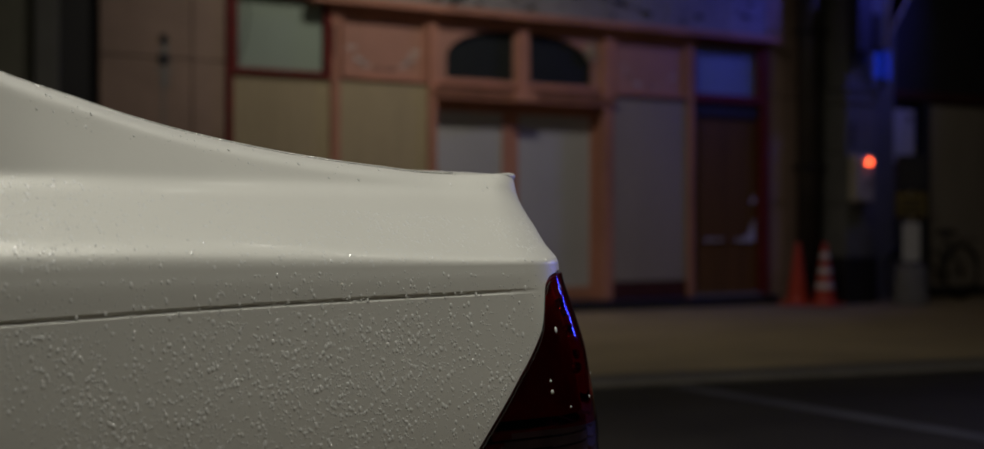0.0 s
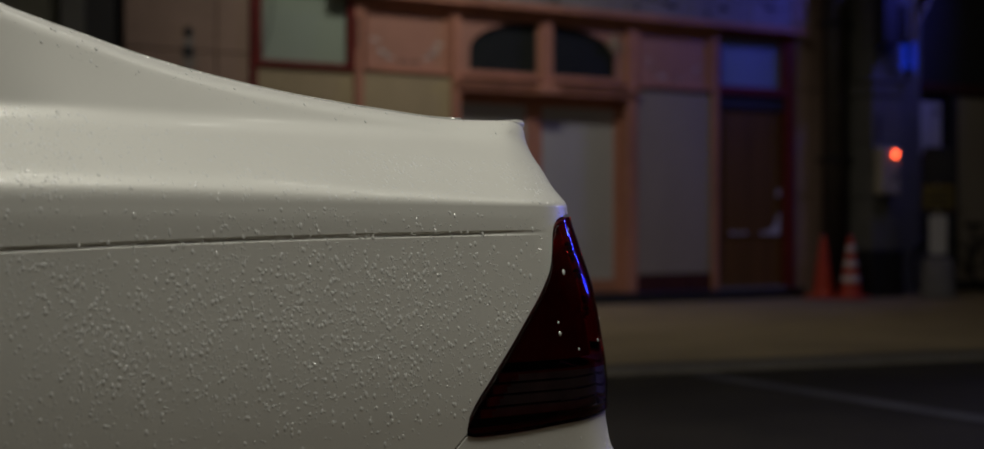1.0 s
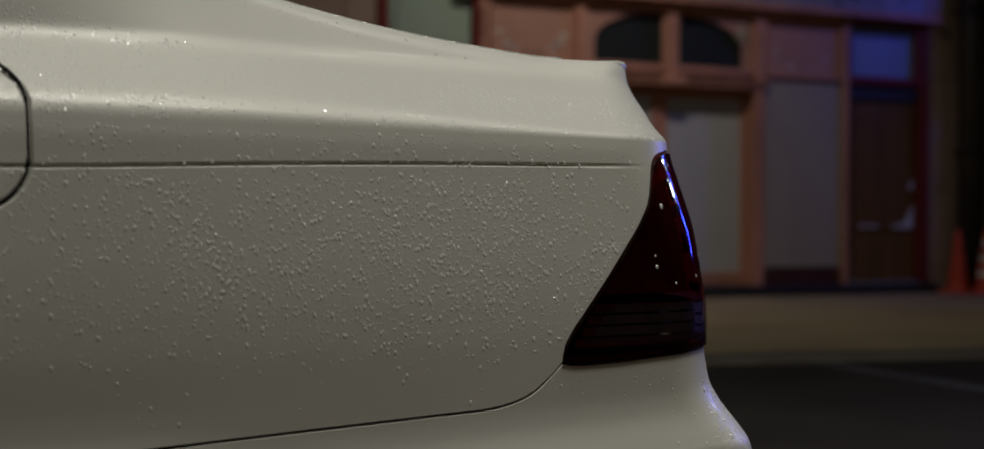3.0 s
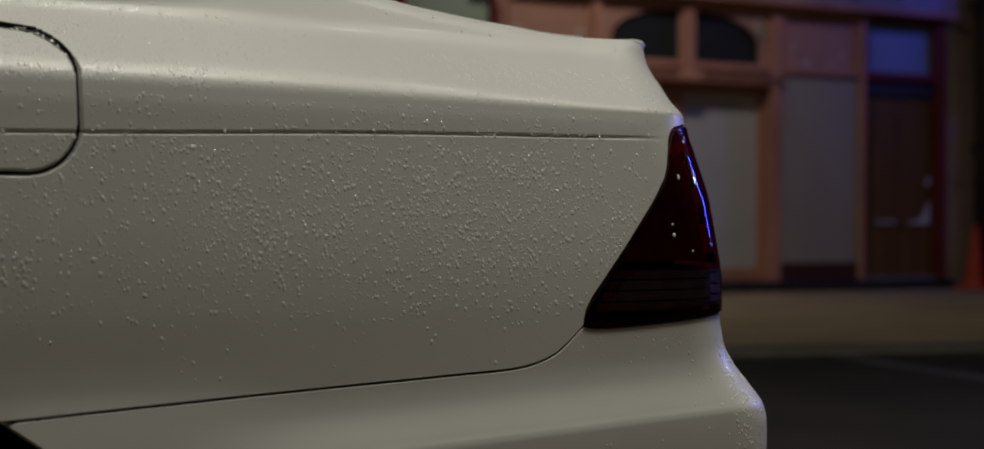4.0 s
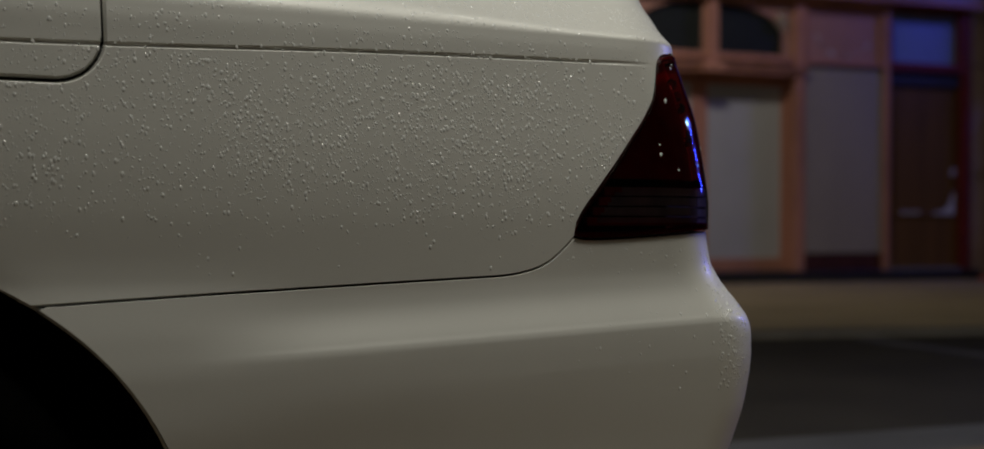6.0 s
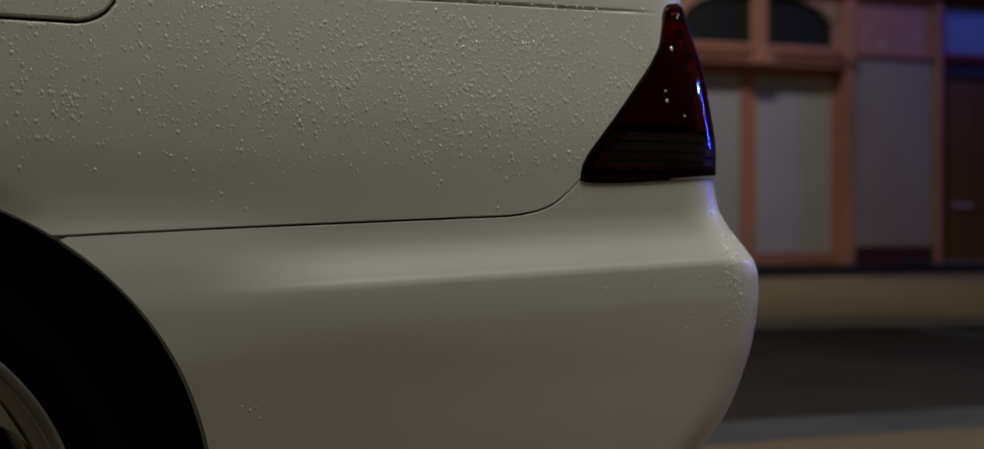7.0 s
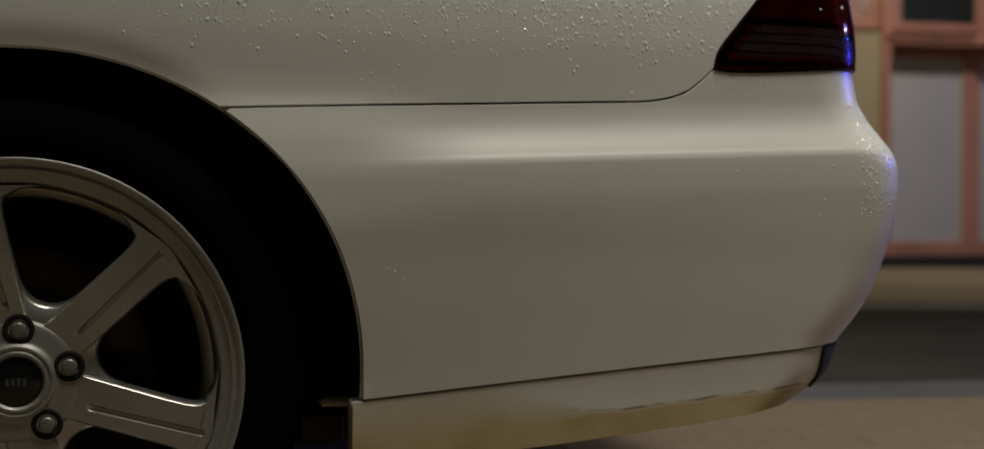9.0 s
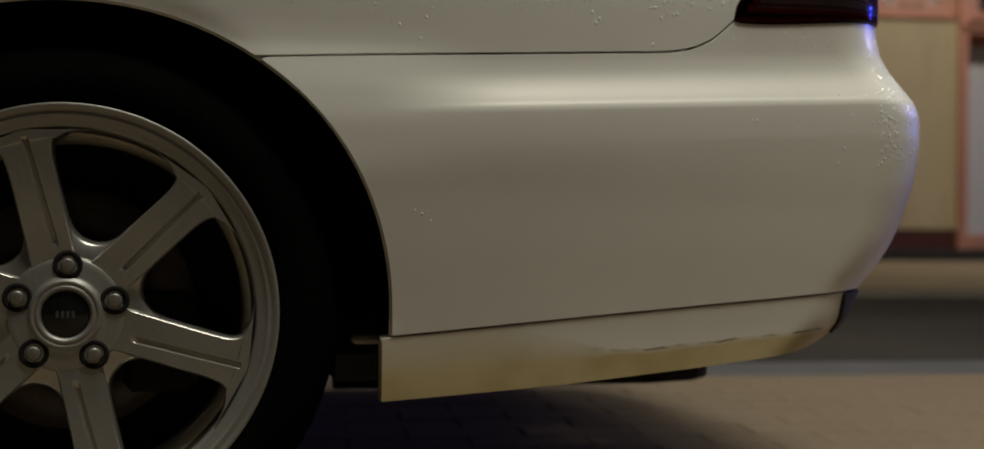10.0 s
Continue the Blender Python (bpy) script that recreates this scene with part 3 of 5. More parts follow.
def tail_lamp(flip):
    side = mirrored if flip else (lambda b: b)
    cols = spread((0.8115, 0.83, 0.0012), (0.83, 0.94, 0.005), (0.94, 0.975, 0.0016), (0.975, 1.25, 0.008), (1.25, 1.42, 0.03))
    low = lambda s: float(lamp_low(s)) + GAP
    lens = part("tail_lamp", side(panel(cols, spread((0.67, 0.915, 0.006)), low, lamp_high, edge=0.006, sink=-0.003)), LENS, CAR, "dark red wrap-round tail lamp lens", True)
    lens.data.materials.append(LENSCLEAR)
    for face in lens.data.polygons:
        p = face.center
        if 0.697 < p.z < 0.742 and p.x > 0.835 + 0.9 * (p.z - 0.697):
            face.material_index = 1
    inner = spread((0.824, 0.94, 0.006), (0.94, 0.975, 0.003), (0.975, 1.25, 0.008), (1.25, 1.41, 0.03))
    part("housing", side(panel(inner, spread((0.745, 0.91, 0.006)), lambda s: max(low(s), 0.748) + 0.004, lambda s: lamp_high(s) - 0.004, edge=0, sink=0.013)), HOUSING, lens, smooth=True)
    # ribbed clear strip along the foot of the lamp
    for k in range(4):
        z0 = 0.697 + 0.012 * k
        part("reflector_rib", side(panel(spread((0.835 + 0.008 * k, 0.99, 0.008), (0.99, 1.25, 0.01), (1.25, 1.4, 0.03)), spread((z0, z0 + 0.009, 0.003)), lambda s, z0=z0: z0, lambda s, z0=z0: z0 + 0.009, edge=0.006, sink=0.010)), CLEARLAMP, lens, smooth=True)
    rim = panel(cols, spread((0.67, 0.915, 0.006)), low, lamp_high, edge=0.0, sink=0.05)
    part("lamp_back", side(rim), BLACK, lens, smooth=True)
    # small mirrored cups, added to put red glints in the lens
    for s, v in ((0.985, 0.872), (0.995, 0.842), (1.0, 0.800), (1.03, 0.86), (1.04, 0.81)):
        x, y, z = Column(s).at(v, 0.010)
        bm = lathe([(0.0, 0.006), (0.004, 0.005), (0.007, 0.001), (0.0075, -0.002), (0.0065, -0.001), (0.003, 0.003), (0.0, 0.0035)], "Y", 12)
        bmesh.ops.transform(bm, matrix=Matrix.Translation((x, y, z)), verts=bm.verts)
        part("glint_cup", side(bm), CHROME, lens, smooth=True)
    # dark seal round the lens
    seal_pts = [(s, lamp_high(s) - 0.003) for s in spread((0.8135, 0.83, 0.0015), (0.83, 0.985, 0.004))]
    for pts in (seal_pts, [(s, low(s) + 0.003) for s in spread((0.8135, 0.835, 0.002), (0.835, 1.25, 0.01))]):
        bm = tube([Column(s).at(v, 0.004) for s, v in pts], 0.0035, 6)
        part("seal", side(bm), REDSEAL, lens, smooth=True)


tail_lamp(False)
tail_lamp(True)


# front of the car, plain: doors, wing, bonnet, glass and roof
def front_panel(name, a, b, flip, low):
    bm = panel(spread((a, b, 0.03)), spread((0.22, 0.9, 0.03), (0.9, 1.0, 0.01)), low, lambda s: 1.0)
    part(name, mirrored(bm) if flip else bm, PAINT, CAR, smooth=True)


for flip in (False, True):
    front_panel("rear_door", -1.40, -0.504, flip, lambda s: 0.24)
    front_panel("front_door", -2.32, -1.404, flip, lambda s: 0.24)
    front_panel("front_wing", -3.50, -2.324, flip, lambda s: max(arch(s, -2.78), 0.24))


def loft(rows, material, name, label=""):
    """A sheet over rows of points of equal count, thickened inwards."""
    bm = bmesh.new()
    grid = [[bm.verts.new(p) for p in row] for row in rows]
    for a, b in zip(grid, grid[1:]):
        for k in range(len(a) - 1):
            bm.faces.new((a[k], a[k + 1], b[k + 1], b[k]))
    bmesh.ops.recalc_face_normals(bm, faces=bm.faces)
    bmesh.ops.solidify(bm, geom=bm.faces[:], thickness=0.006)
    return part(name, bm, material, CAR, label, True)


def across(x, z, inset, drop, n=9):
    """A bowed row across the car."""
    return [(x, inset + (2 * MID - 2 * inset) * k / (n - 1), z - drop * (2 * k / (n - 1) - 1) ** 2) for k in range(n)]


loft([across(x, float(ridge_z(x)) + 0.05, float(ridge_y(x)), 0.05) for x in spread((-3.5, -2.1, 0.1))] , PAINT, "bonnet")
loft([across(-2.15, 1.03, 0.16, 0.05), across(-1.75, 1.24, 0.22, 0.03), across(-1.45, 1.38, 0.27, 0.02)], GLASS_DARK, "windscreen")
loft([across(x, 1.40 + 0.025 * (1 - ((x + 0.95) / 0.5) ** 2), 0.27, 0.035) for x in spread((-1.45, -0.45, 0.1))], PAINT, "roof")
loft([across(-0.45, 1.39, 0.27, 0.035), across(-0.1, 1.30, 0.23, 0.03), across(0.2, 1.18, 0.19, 0.03), across(0.43, 1.10, 0.17, 0.02)], GLASS_DARK, "rear_window")
for flip in (False, True):
    def y_(y):
        return 2 * MID - y if flip else y
    loft([[(-2.15, y_(0.16), 1.0), (-1.45, y_(0.20), 1.01), (-0.5, y_(0.21), 1.03)], [(-1.47, y_(0.27), 1.375), (-1.2, y_(0.27), 1.39), (-0.5, y_(0.26), 1.36)]], GLASS_DARK, "side_window")
loft([[(-3.45, 0.13, z), (-3.62, 0.35, z), (-3.70, MID, z), (-3.62, 2 * MID - 0.35, z), (-3.45, 2 * MID - 0.13, z)] for z in (0.24, 0.5, 0.7, 0.86)], PAINT, "front_bumper")
part("underbody", boxes((-3.4, 0.9, 0.16, 2 * MID - 0.16, 0.24, 0.30), (-2.3, -0.42, 0.03, 2 * MID - 0.03, 0.22, 0.34)), BLACK, CAR)


# rolled edge of the wheel arch
for flip in (False, True):
    pts = []
    for q in range(-4, 182, 4):
        c, n = math.cos(radians(q)), math.sin(radians(q))
        r = 0.379 / (abs(c) ** ARCH + abs(n) ** ARCH) ** (1 / ARCH)
        z = HUB - 0.003 + 0.9725 * r * n
        pts.append((r * c, float(flank(max(0.24, z))) + 0.014, z))
    rolled = tube(pts, 0.003, 6)
    part("arch_edge", mirrored(rolled) if flip else rolled, PAINT, CAR, smooth=True)


# wheel wells: dark liners
def well(x, flip):
    bm = bmesh.new()
    rows = []
    for k in range(25):
        a = radians(-6 + 192 * k / 24)
        rows.append([bm.verts.new((x + 0.392 * math.cos(a), y, HUB + 0.392 * math.sin(a))) for y in (0.0, 0.12, 0.30)])
    for a, b in zip(rows, rows[1:]):
        for k in range(2):
            bm.faces.new((a[k], a[k + 1], b[k + 1], b[k]))
    bm.faces.new([r[2] for r in rows])
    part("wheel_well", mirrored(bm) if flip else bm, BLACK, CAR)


for x in (0.0, -2.78):
    for flip in (False, True):
        well(x, flip)
# mounting bracket, exhaust and skirt stay that show below the bumper
bracket = part("bracket", boxes((0.315, 0.37, 0.06, 0.12, 0.225, 0.262), bevel=0.003), PLASTIC, CAR)
part("clip", boxes((0.336, 0.372, 0.030, 0.060, 0.274, 0.284), bevel=0.004), CREAM, bracket, "pale metal clip")
part("exhaust_pipe", tube([(0.35, 0.45, 0.200), (0.7, 0.45, 0.200), (0.86, 0.45, 0.199), (0.93, 0.45, 0.202), (0.945, 0.45, 0.206)], 0.036, 14), PLASTIC, CAR, smooth=True)


# wheels
def spoke_mesh():
    """One spoke along +x in the wheel's plane, face towards -y, with its milled slot."""
    w_of = curve([(0.0455, 0.0260), (0.08, 0.0262), (0.14, 0.0260), (0.176, 0.0264), (0.190, 0.0280), (0.200, 0.033), (0.2085, 0.045), (0.2145, 0.066), (0.2175, 0.085)])
    face = curve([(0.043, 0.002), (0.08, 0.000), (0.15, -0.006), (0.2175, -0.010)])
    bm = bmesh.new()
    rows = []
    for r in spread((0.0455, 0.092, 0.004), (0.092, 0.188, 0.004), (0.188, 0.2175, 0.0014)):
        w, f = float(w_of(r)), float(face(r))
        e = 0.0019 * min(1.0, max(0.1, (r - 0.050) / 0.02))
        depth = 0.0036 if 0.084 < r < 0.209 else 0.0
        c = -0.006 + 0.005 * (r - 0.09) / 0.12
        prof = [(-w, f + 0.035), (-w, f + 0.005), (-w + e * 0.5, f + 0.0015), (-w + e * 1.4, f), (c - 0.0062, f), (c - 0.0045, f), (c - 0.0022, f + depth), (c + 0.0012, f + depth), (c + 0.0035, f), (c + 0.005, f), (w - e * 1.4, f), (w - e * 0.5, f + 0.0015), (w, f + 0.005), (w, f + 0.035)]
        rows.append([bm.verts.new((r * math.cos(k / r) if abs(k) > 0.035 else r, y, r * math.sin(k / r) if abs(k) > 0.035 else k)) for k, y in prof])
    for a, b in zip(rows, rows[1:]):
        for k in range(len(a) - 1):
            bm.faces.new((a[k], a[k + 1], b[k + 1], b[k]))
        for k in (1, 3, 5, 6, 7, 8, 10, 12):
            bm.edges.get((a[k], b[k])).smooth = False
    bm.faces.new(rows[0])
    bmesh.ops.recalc_face_normals(bm, faces=bm.faces)
    return bm


def web_mesh():
    """The sunk web between two spokes beside the hub, hollowed out towards the opening."""
    bm = bmesh.new()
    rows = []
    for i in range(25):
        d = -0.0312 + 0.0624 * i / 24
        x = 0.1236 - math.sqrt(0.0356 ** 2 - d * d)
        rows.append([bm.verts.new(p) for p in ((0.040, 0.0045, d * 0.5), (0.066, 0.0055, d * 0.8), (x - 0.005, 0.009, d), (x - 0.0015, 0.0115, d), (x, 0.016, d), (x + 0.001, 0.036, d))])
    for a, b in zip(rows, rows[1:]):
        for j in range(5):
            bm.faces.new((a[j], a[j + 1], b[j + 1], b[j]))
    bmesh.ops.recalc_face_normals(bm, faces=bm.faces)
    return bm


def wheel(m):
    hub = new("wheel")
    hub.parent = CAR
    hub.matrix_local = m
    tagged(hub, "six-spoke silver alloy wheel")
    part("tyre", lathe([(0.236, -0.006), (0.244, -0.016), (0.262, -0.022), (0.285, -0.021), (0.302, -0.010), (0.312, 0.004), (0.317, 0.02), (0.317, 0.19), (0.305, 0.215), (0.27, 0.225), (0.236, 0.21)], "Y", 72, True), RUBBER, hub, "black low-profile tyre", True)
    part("rim", lathe([(0.2455, -0.004), (0.2465, -0.012), (0.2445, -0.0175), (0.2405, -0.0175), (0.2380, -0.013), (0.2345, -0.012), (0.2315, -0.0145), (0.2300, -0.0125), (0.2285, -0.0108), (0.2205, -0.0103), (0.2180, -0.0090), (0.2165, -0.0065), (0.2158, 0.000), (0.2158, 0.012), (0.236, 0.012)], "Y", 96, True), RIM, hub, smooth=True)
    # dark steel colour here replaces the shadow between rim and barrel
    part("flange", lathe([(0.2160, 0.006), (0.2135, 0.020), (0.2125, 0.026), (0.2290, 0.026), (0.2290, 0.012)], "Y", 96, True), STEEL, hub, "inner flange coloured dark for its shade", True)
    part("barrel", lathe([(0.2122, 0.0265), (0.2085, 0.033), (0.205, 0.05), (0.203, 0.12), (0.215, 0.17), (0.235, 0.20), (0.238, 0.20), (0.228, 0.1), (0.226, 0.0265)], "Y", 96, True), BARREL, hub, smooth=True)
    for name, bm, first in (("spoke", spoke_mesh(), -43), ("hub_web", web_mesh(), -13)):
        me = bpy.data.meshes.new(name)
        bm.to_mesh(me)
        bm.free()
        for p in me.polygons:
            p.use_smooth = True
        me.materials.append(ALLOY)
        for k in range(6):
            ob = new(name, me)
            ob.parent = hub
            ob.matrix_local = pose(0, 0, 0, 0, first - 60 * k, 0)
    part("hub_disc", lathe([(0.0, 0.03), (0.068, 0.03), (0.068, 0.0045), (0.0665, 0.0015), (0.064, 0.0002), (0.058, -0.0006), (0.046, -0.0010), (0.0425, -0.0018), (0.0410, -0.0038), (0.0390, -0.0062), (0.0365, -0.0064), (0.0355, -0.0048), (0.0340, -0.0048), (0.0330, -0.0066), (0.0305, -0.0066), (0.0280, -0.004), (0.0272, 0.0), (0.0, 0.0)], "Y", 72), RIM, hub, smooth=True)
    cap = part("centre_cap", lathe([(0.0, 0.004), (0.0268, 0.004), (0.0268, -0.002), (0.0255, -0.003), (0.0, -0.0035)], "Y", 48), GLASS_DARK, hub, "black centre cap with worn lettering bars", True)
    part("lettering_bar", boxes(*[(-0.011 + 0.006 * k, -0.0075 + 0.006 * k, -0.0042, -0.0034, -0.004, 0.004) for k in range(4)]), GUTTER, cap)
    for k in range(5):
        a = radians(88 - 72 * k)
        cx, cz = 0.0572 * math.cos(a), 0.0572 * math.sin(a)
        seat = part("nut_seat", lathe([(0.0, 0.006), (0.0165, 0.006), (0.0170, 0.0005), (0.0160, -0.0012), (0.0115, -0.0005), (0.0105, 0.004), (0.0, 0.004)], "Y", 28), BLACK, hub, smooth=True)
        seat.matrix_local = pose(cx, -0.0015, cz)
        part("wheel_nut", lathe([(0.0, 0.005), (0.0088, 0.005), (0.0086, -0.002), (0.0078, -0.0040), (0.0060, -0.0048), (0.0, -0.0050)], "Y", 18), NUT, seat, smooth=True)
    part("brake_disc", lathe([(0.07, 0.075), (0.145, 0.075), (0.145, 0.10), (0.07, 0.10)], "Y", 60, True), STEEL, hub, smooth=True)
    # calliper coloured near black; the disc behind is added as shade
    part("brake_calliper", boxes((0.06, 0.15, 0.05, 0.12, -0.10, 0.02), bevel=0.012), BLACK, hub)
    part("wheel_shade_disc", lathe([(0.0, 0.14), (0.21, 0.14), (0.21, 0.15), (0.0, 0.15)], "Y", 40), BLACK, hub)


wheel(pose(0, 0, HUB))
wheel(pose(-2.78, 0, HUB))
wheel(pose(0, 2 * MID, HUB, 0, 0, 180))
wheel(pose(-2.78, 2 * MID, HUB, 0, 0, 180))


# rain on the paint
def rain(name, count, seed, s_range, v_range, sizes, keep, dome=1.0, material=None, sink=0.0, smooth=True):
    rng = random.Random(seed)
    verts, faces = [], []
    made = 0
    while made < count:
        s, v = rng.uniform(*s_range), rng.uniform(*v_range)
        if v < quarter_low(s) + 0.004 and s < 1.2 and seed < 7 or rng.random() > keep(s, v):
            continue
        c = Column(s)
        p = Vector(c.at(v, sink))
        if abs(fuel_gap(p.x, p.z)) < 0.003:
            continue
        dn = (Vector(Column(s + 0.003).at(v, sink)) - p).normalized()
        dv = (Vector(c.at(v + 0.0004, sink)) - Vector(c.at(v - 0.0004, sink))).normalized()
        nn = dn.cross(dv).normalized()
        r = sizes[0] * (sizes[1] / sizes[0]) ** (rng.random() ** 1.7)
        tall = rng.uniform(1.0, 1.3) + (0.45 * rng.random() if r > 0.72 * sizes[1] else 0.0)
        turn, high = (0.0, dome) if smooth else (rng.uniform(0, 0.9), dome * rng.uniform(0.35, 2.2))
        ring = [(math.cos(2 * math.pi * k / 7 + turn), math.sin(2 * math.pi * k / 7 + turn)) for k in range(7)]
        base = len(verts)
        for rad, hgt in ((1.0, -0.03), (0.84, 0.24), (0.48, 0.42)):
            for a, b in ring:
                sag = -0.12 * (1 if b < 0 else 0)
                verts.append(p + dn * (a * r * rad) + dv * ((b + sag) * r * rad * tall) + nn * (r * hgt * high))
        verts.append(p + nn * (r * 0.48 * high))
        for lv in range(2):
            for k in range(7):
                faces.append((base + lv * 7 + k, base + lv * 7 + (k + 1) % 7, base + lv * 7 + 7 + (k + 1) % 7, base + lv * 7 + 7 + k))
        for k in range(7):
            faces.append((base + 14 + k, base + 14 + (k + 1) % 7, base + 21))
        made += 1
    me = bpy.data.meshes.new(name)
    me.from_pydata([tuple(q) for q in verts], [], faces)
    for q in me.polygons:
        q.use_smooth = smooth
    me.materials.append(material or WATER)
    ob = new(name, me)
    ob.parent = CAR
    return tagged(ob, "whitened beads of rain water on the paint", kind="stuff")


def clustered(s, v):
    """Beads gather in loose patches."""
    return min(1.0, max(0.3, 0.75 + 0.8 * noise.noise((s * 12, v * 12, 0.3)) + 0.5 * noise.noise((s * 45, v * 45, 2.0))))


def on_flank(s, v):
    return clustered(s, v) * min(1.0, 0.03 + 0.97 * max(0, (v - 0.680) / 0.08)) * (1.0 if v < 0.87 else 0.45) * (0.35 + 0.65 * min(1, max(0, (s - 0.1) / 0.4)))


rain("rain_water", 3900, 5, (0.08, 1.02), (0.645, 0.915), (0.0008, 0.0021), on_flank, 0.60)
rain("rain_water", 5000, 2, (0.08, 1.02), (0.665, 0.915), (0.00045, 0.0008), on_flank, 0.7)
rain("rain_water", 4400, 6, (0.08, 1.0), (0.9195, 0.962), (0.0007, 0.0017), lambda s, v: max(0.22, 1 - abs(s - 0.13) * 2.2) * clustered(s, v), 0.28, MIST, 0.0, False)
rain("rain_water", 160, 4, (0.36, 1.0), (0.985, 1.002), (0.0005, 0.0017), lambda s, v: 1.0, 0.7, MIST, 0.0, False)
rain("rain_water", 3, 3, (0.915, 0.955), (0.919, 0.922), (0.0016, 0.0022), lambda s, v: 1.0, 1.0, MIST)
rain("rain_on_bumper", 4, 9, (0.40, 0.425), (0.425, 0.455), (0.0012, 0.0018), lambda s, v: 1.0, 0.7, MIST)
rain("rain_on_bumper", 800, 7, (0.80, 1.08), (0.50, 0.672), (0.0006, 0.0017), lambda s, v: 1.0 if s > 1.0 else 0.3 if v > 0.655 else 0.04, 0.5, MIST)
rain("rain_on_bumper", 40, 12, (1.005, 1.07), (0.575, 0.67), (0.0016, 0.0028), lambda s, v: 1.0, 0.6, MIST)
rain("rain_on_lamp", 14, 8, (0.93, 1.06), (0.74, 0.895), (0.0012, 0.0024), lambda s, v: 1.0 if v < lamp_high(s) - 0.01 else 0.0, 0.8, MIST, -0.0035)

# ---- ground ----
tagged(part("ground", boxes((-200, 200, -200, 200, -0.30, -0.012)), ASPHALT, label="dark worn asphalt of the street"), category="ground", kind="structure")
SLOPE = -0.16


def strip(name, y0, y1, z, material, label, x0=-30, x1=40, slope=0.0):
    """A strip of ground between two lines that may run askew to the houses."""
    bm = bmesh.new()
    pts = [(x0, y0 + slope * x0), (x1, y0 + slope * x1), (x1, y1 + slope * x1), (x0, y1 + slope * x0)] if not isinstance(y1, str) else [(x0, y0 + slope * x0), (x1, y0 + slope * x1), (x1, 60), (x0, 60)]
    top = [bm.verts.new((x, y, z)) for x, y in pts]
    low = [bm.verts.new((x, y, -0.2)) for x, y in pts]
    bm.faces.new(top)
    for k in range(4):
        bm.faces.new((top[k], low[k], low[(k + 1) % 4], top[(k + 1) % 4]))
    return tagged(part(name, bm, material, label=label), category=name.replace("_", " "), kind="structure")


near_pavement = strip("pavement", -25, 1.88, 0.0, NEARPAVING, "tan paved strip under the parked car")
strip("gutter", 1.88, 2.27, -0.004, GUTTER, "grey concrete gutter beside the paving")
strip("gutter", 6.12, 6.46, 0.002, GUTTER, "grey concrete gutter along the far pavement", slope=SLOPE)
strip("kerb", 6.03, 6.12, 0.008, KERB, "pale worn edge of the carriageway", slope=SLOPE)
strip("pavement", 6.46, "far", 0.008, PAVING, "tan paved forecourt before the shop", slope=SLOPE)
tagged(part("road_marking", boxes((5.06, 5.20, 2.4, 5.1, -0.03, -0.008)), LINEPAINT, label="worn pale line painted across the asphalt"), category="road marking", kind="structure")

# ---- the shut shop ----
Y = 10.65


def slab(name, x0, x1, z0, z1, y0, y1, material, parent, label="", bevel=0.004):
    return part(name, boxes((x0, x1, Y + y0, Y + y1, z0, z1), bevel=bevel), material, parent, label)


tagged(part("wall_shop", boxes((-20, 30, Y + 0.36, Y + 0.60, -0.1, 7.0)), GREYWALL, label="plastered wall behind the shop front"), category="wall", kind="structure")
tagged(part("step", boxes((3.1, 11.0, Y - 0.10, Y + 0.355, -0.1, 0.115), bevel=0.008), DARKSTONE, label="low dark stone step along the shop front"), category="step", kind="structure")

front = thing("shop_front", "shut shop front of salmon-painted wood with boarded panes", "shop front")
for x0, x1, z1 in ((5.34, 5.43, 3.1), (6.40, 6.49, 3.0), (8.54, 8.66, 3.0), (9.71, 9.78, 3.1)):
    slab("post", x0, x1, 0.115, z1, -0.02, 0.10, PINK, front, bevel=0.006)
slab("post", 4.30, 4.36, 0.115, 3.1, -0.01, 0.10, REDFRAME, front)
slab("mullion", 7.45, 7.57, 2.30, 2.98, -0.02, 0.10, PINK, front)
slab("beam", 5.3, 9.8, 2.985, 3.05, -0.04, 0.10, PINK, front)
slab("beam", 5.1, 11.0, 3.05, 3.12, -0.12, 0.10, PINK, front)
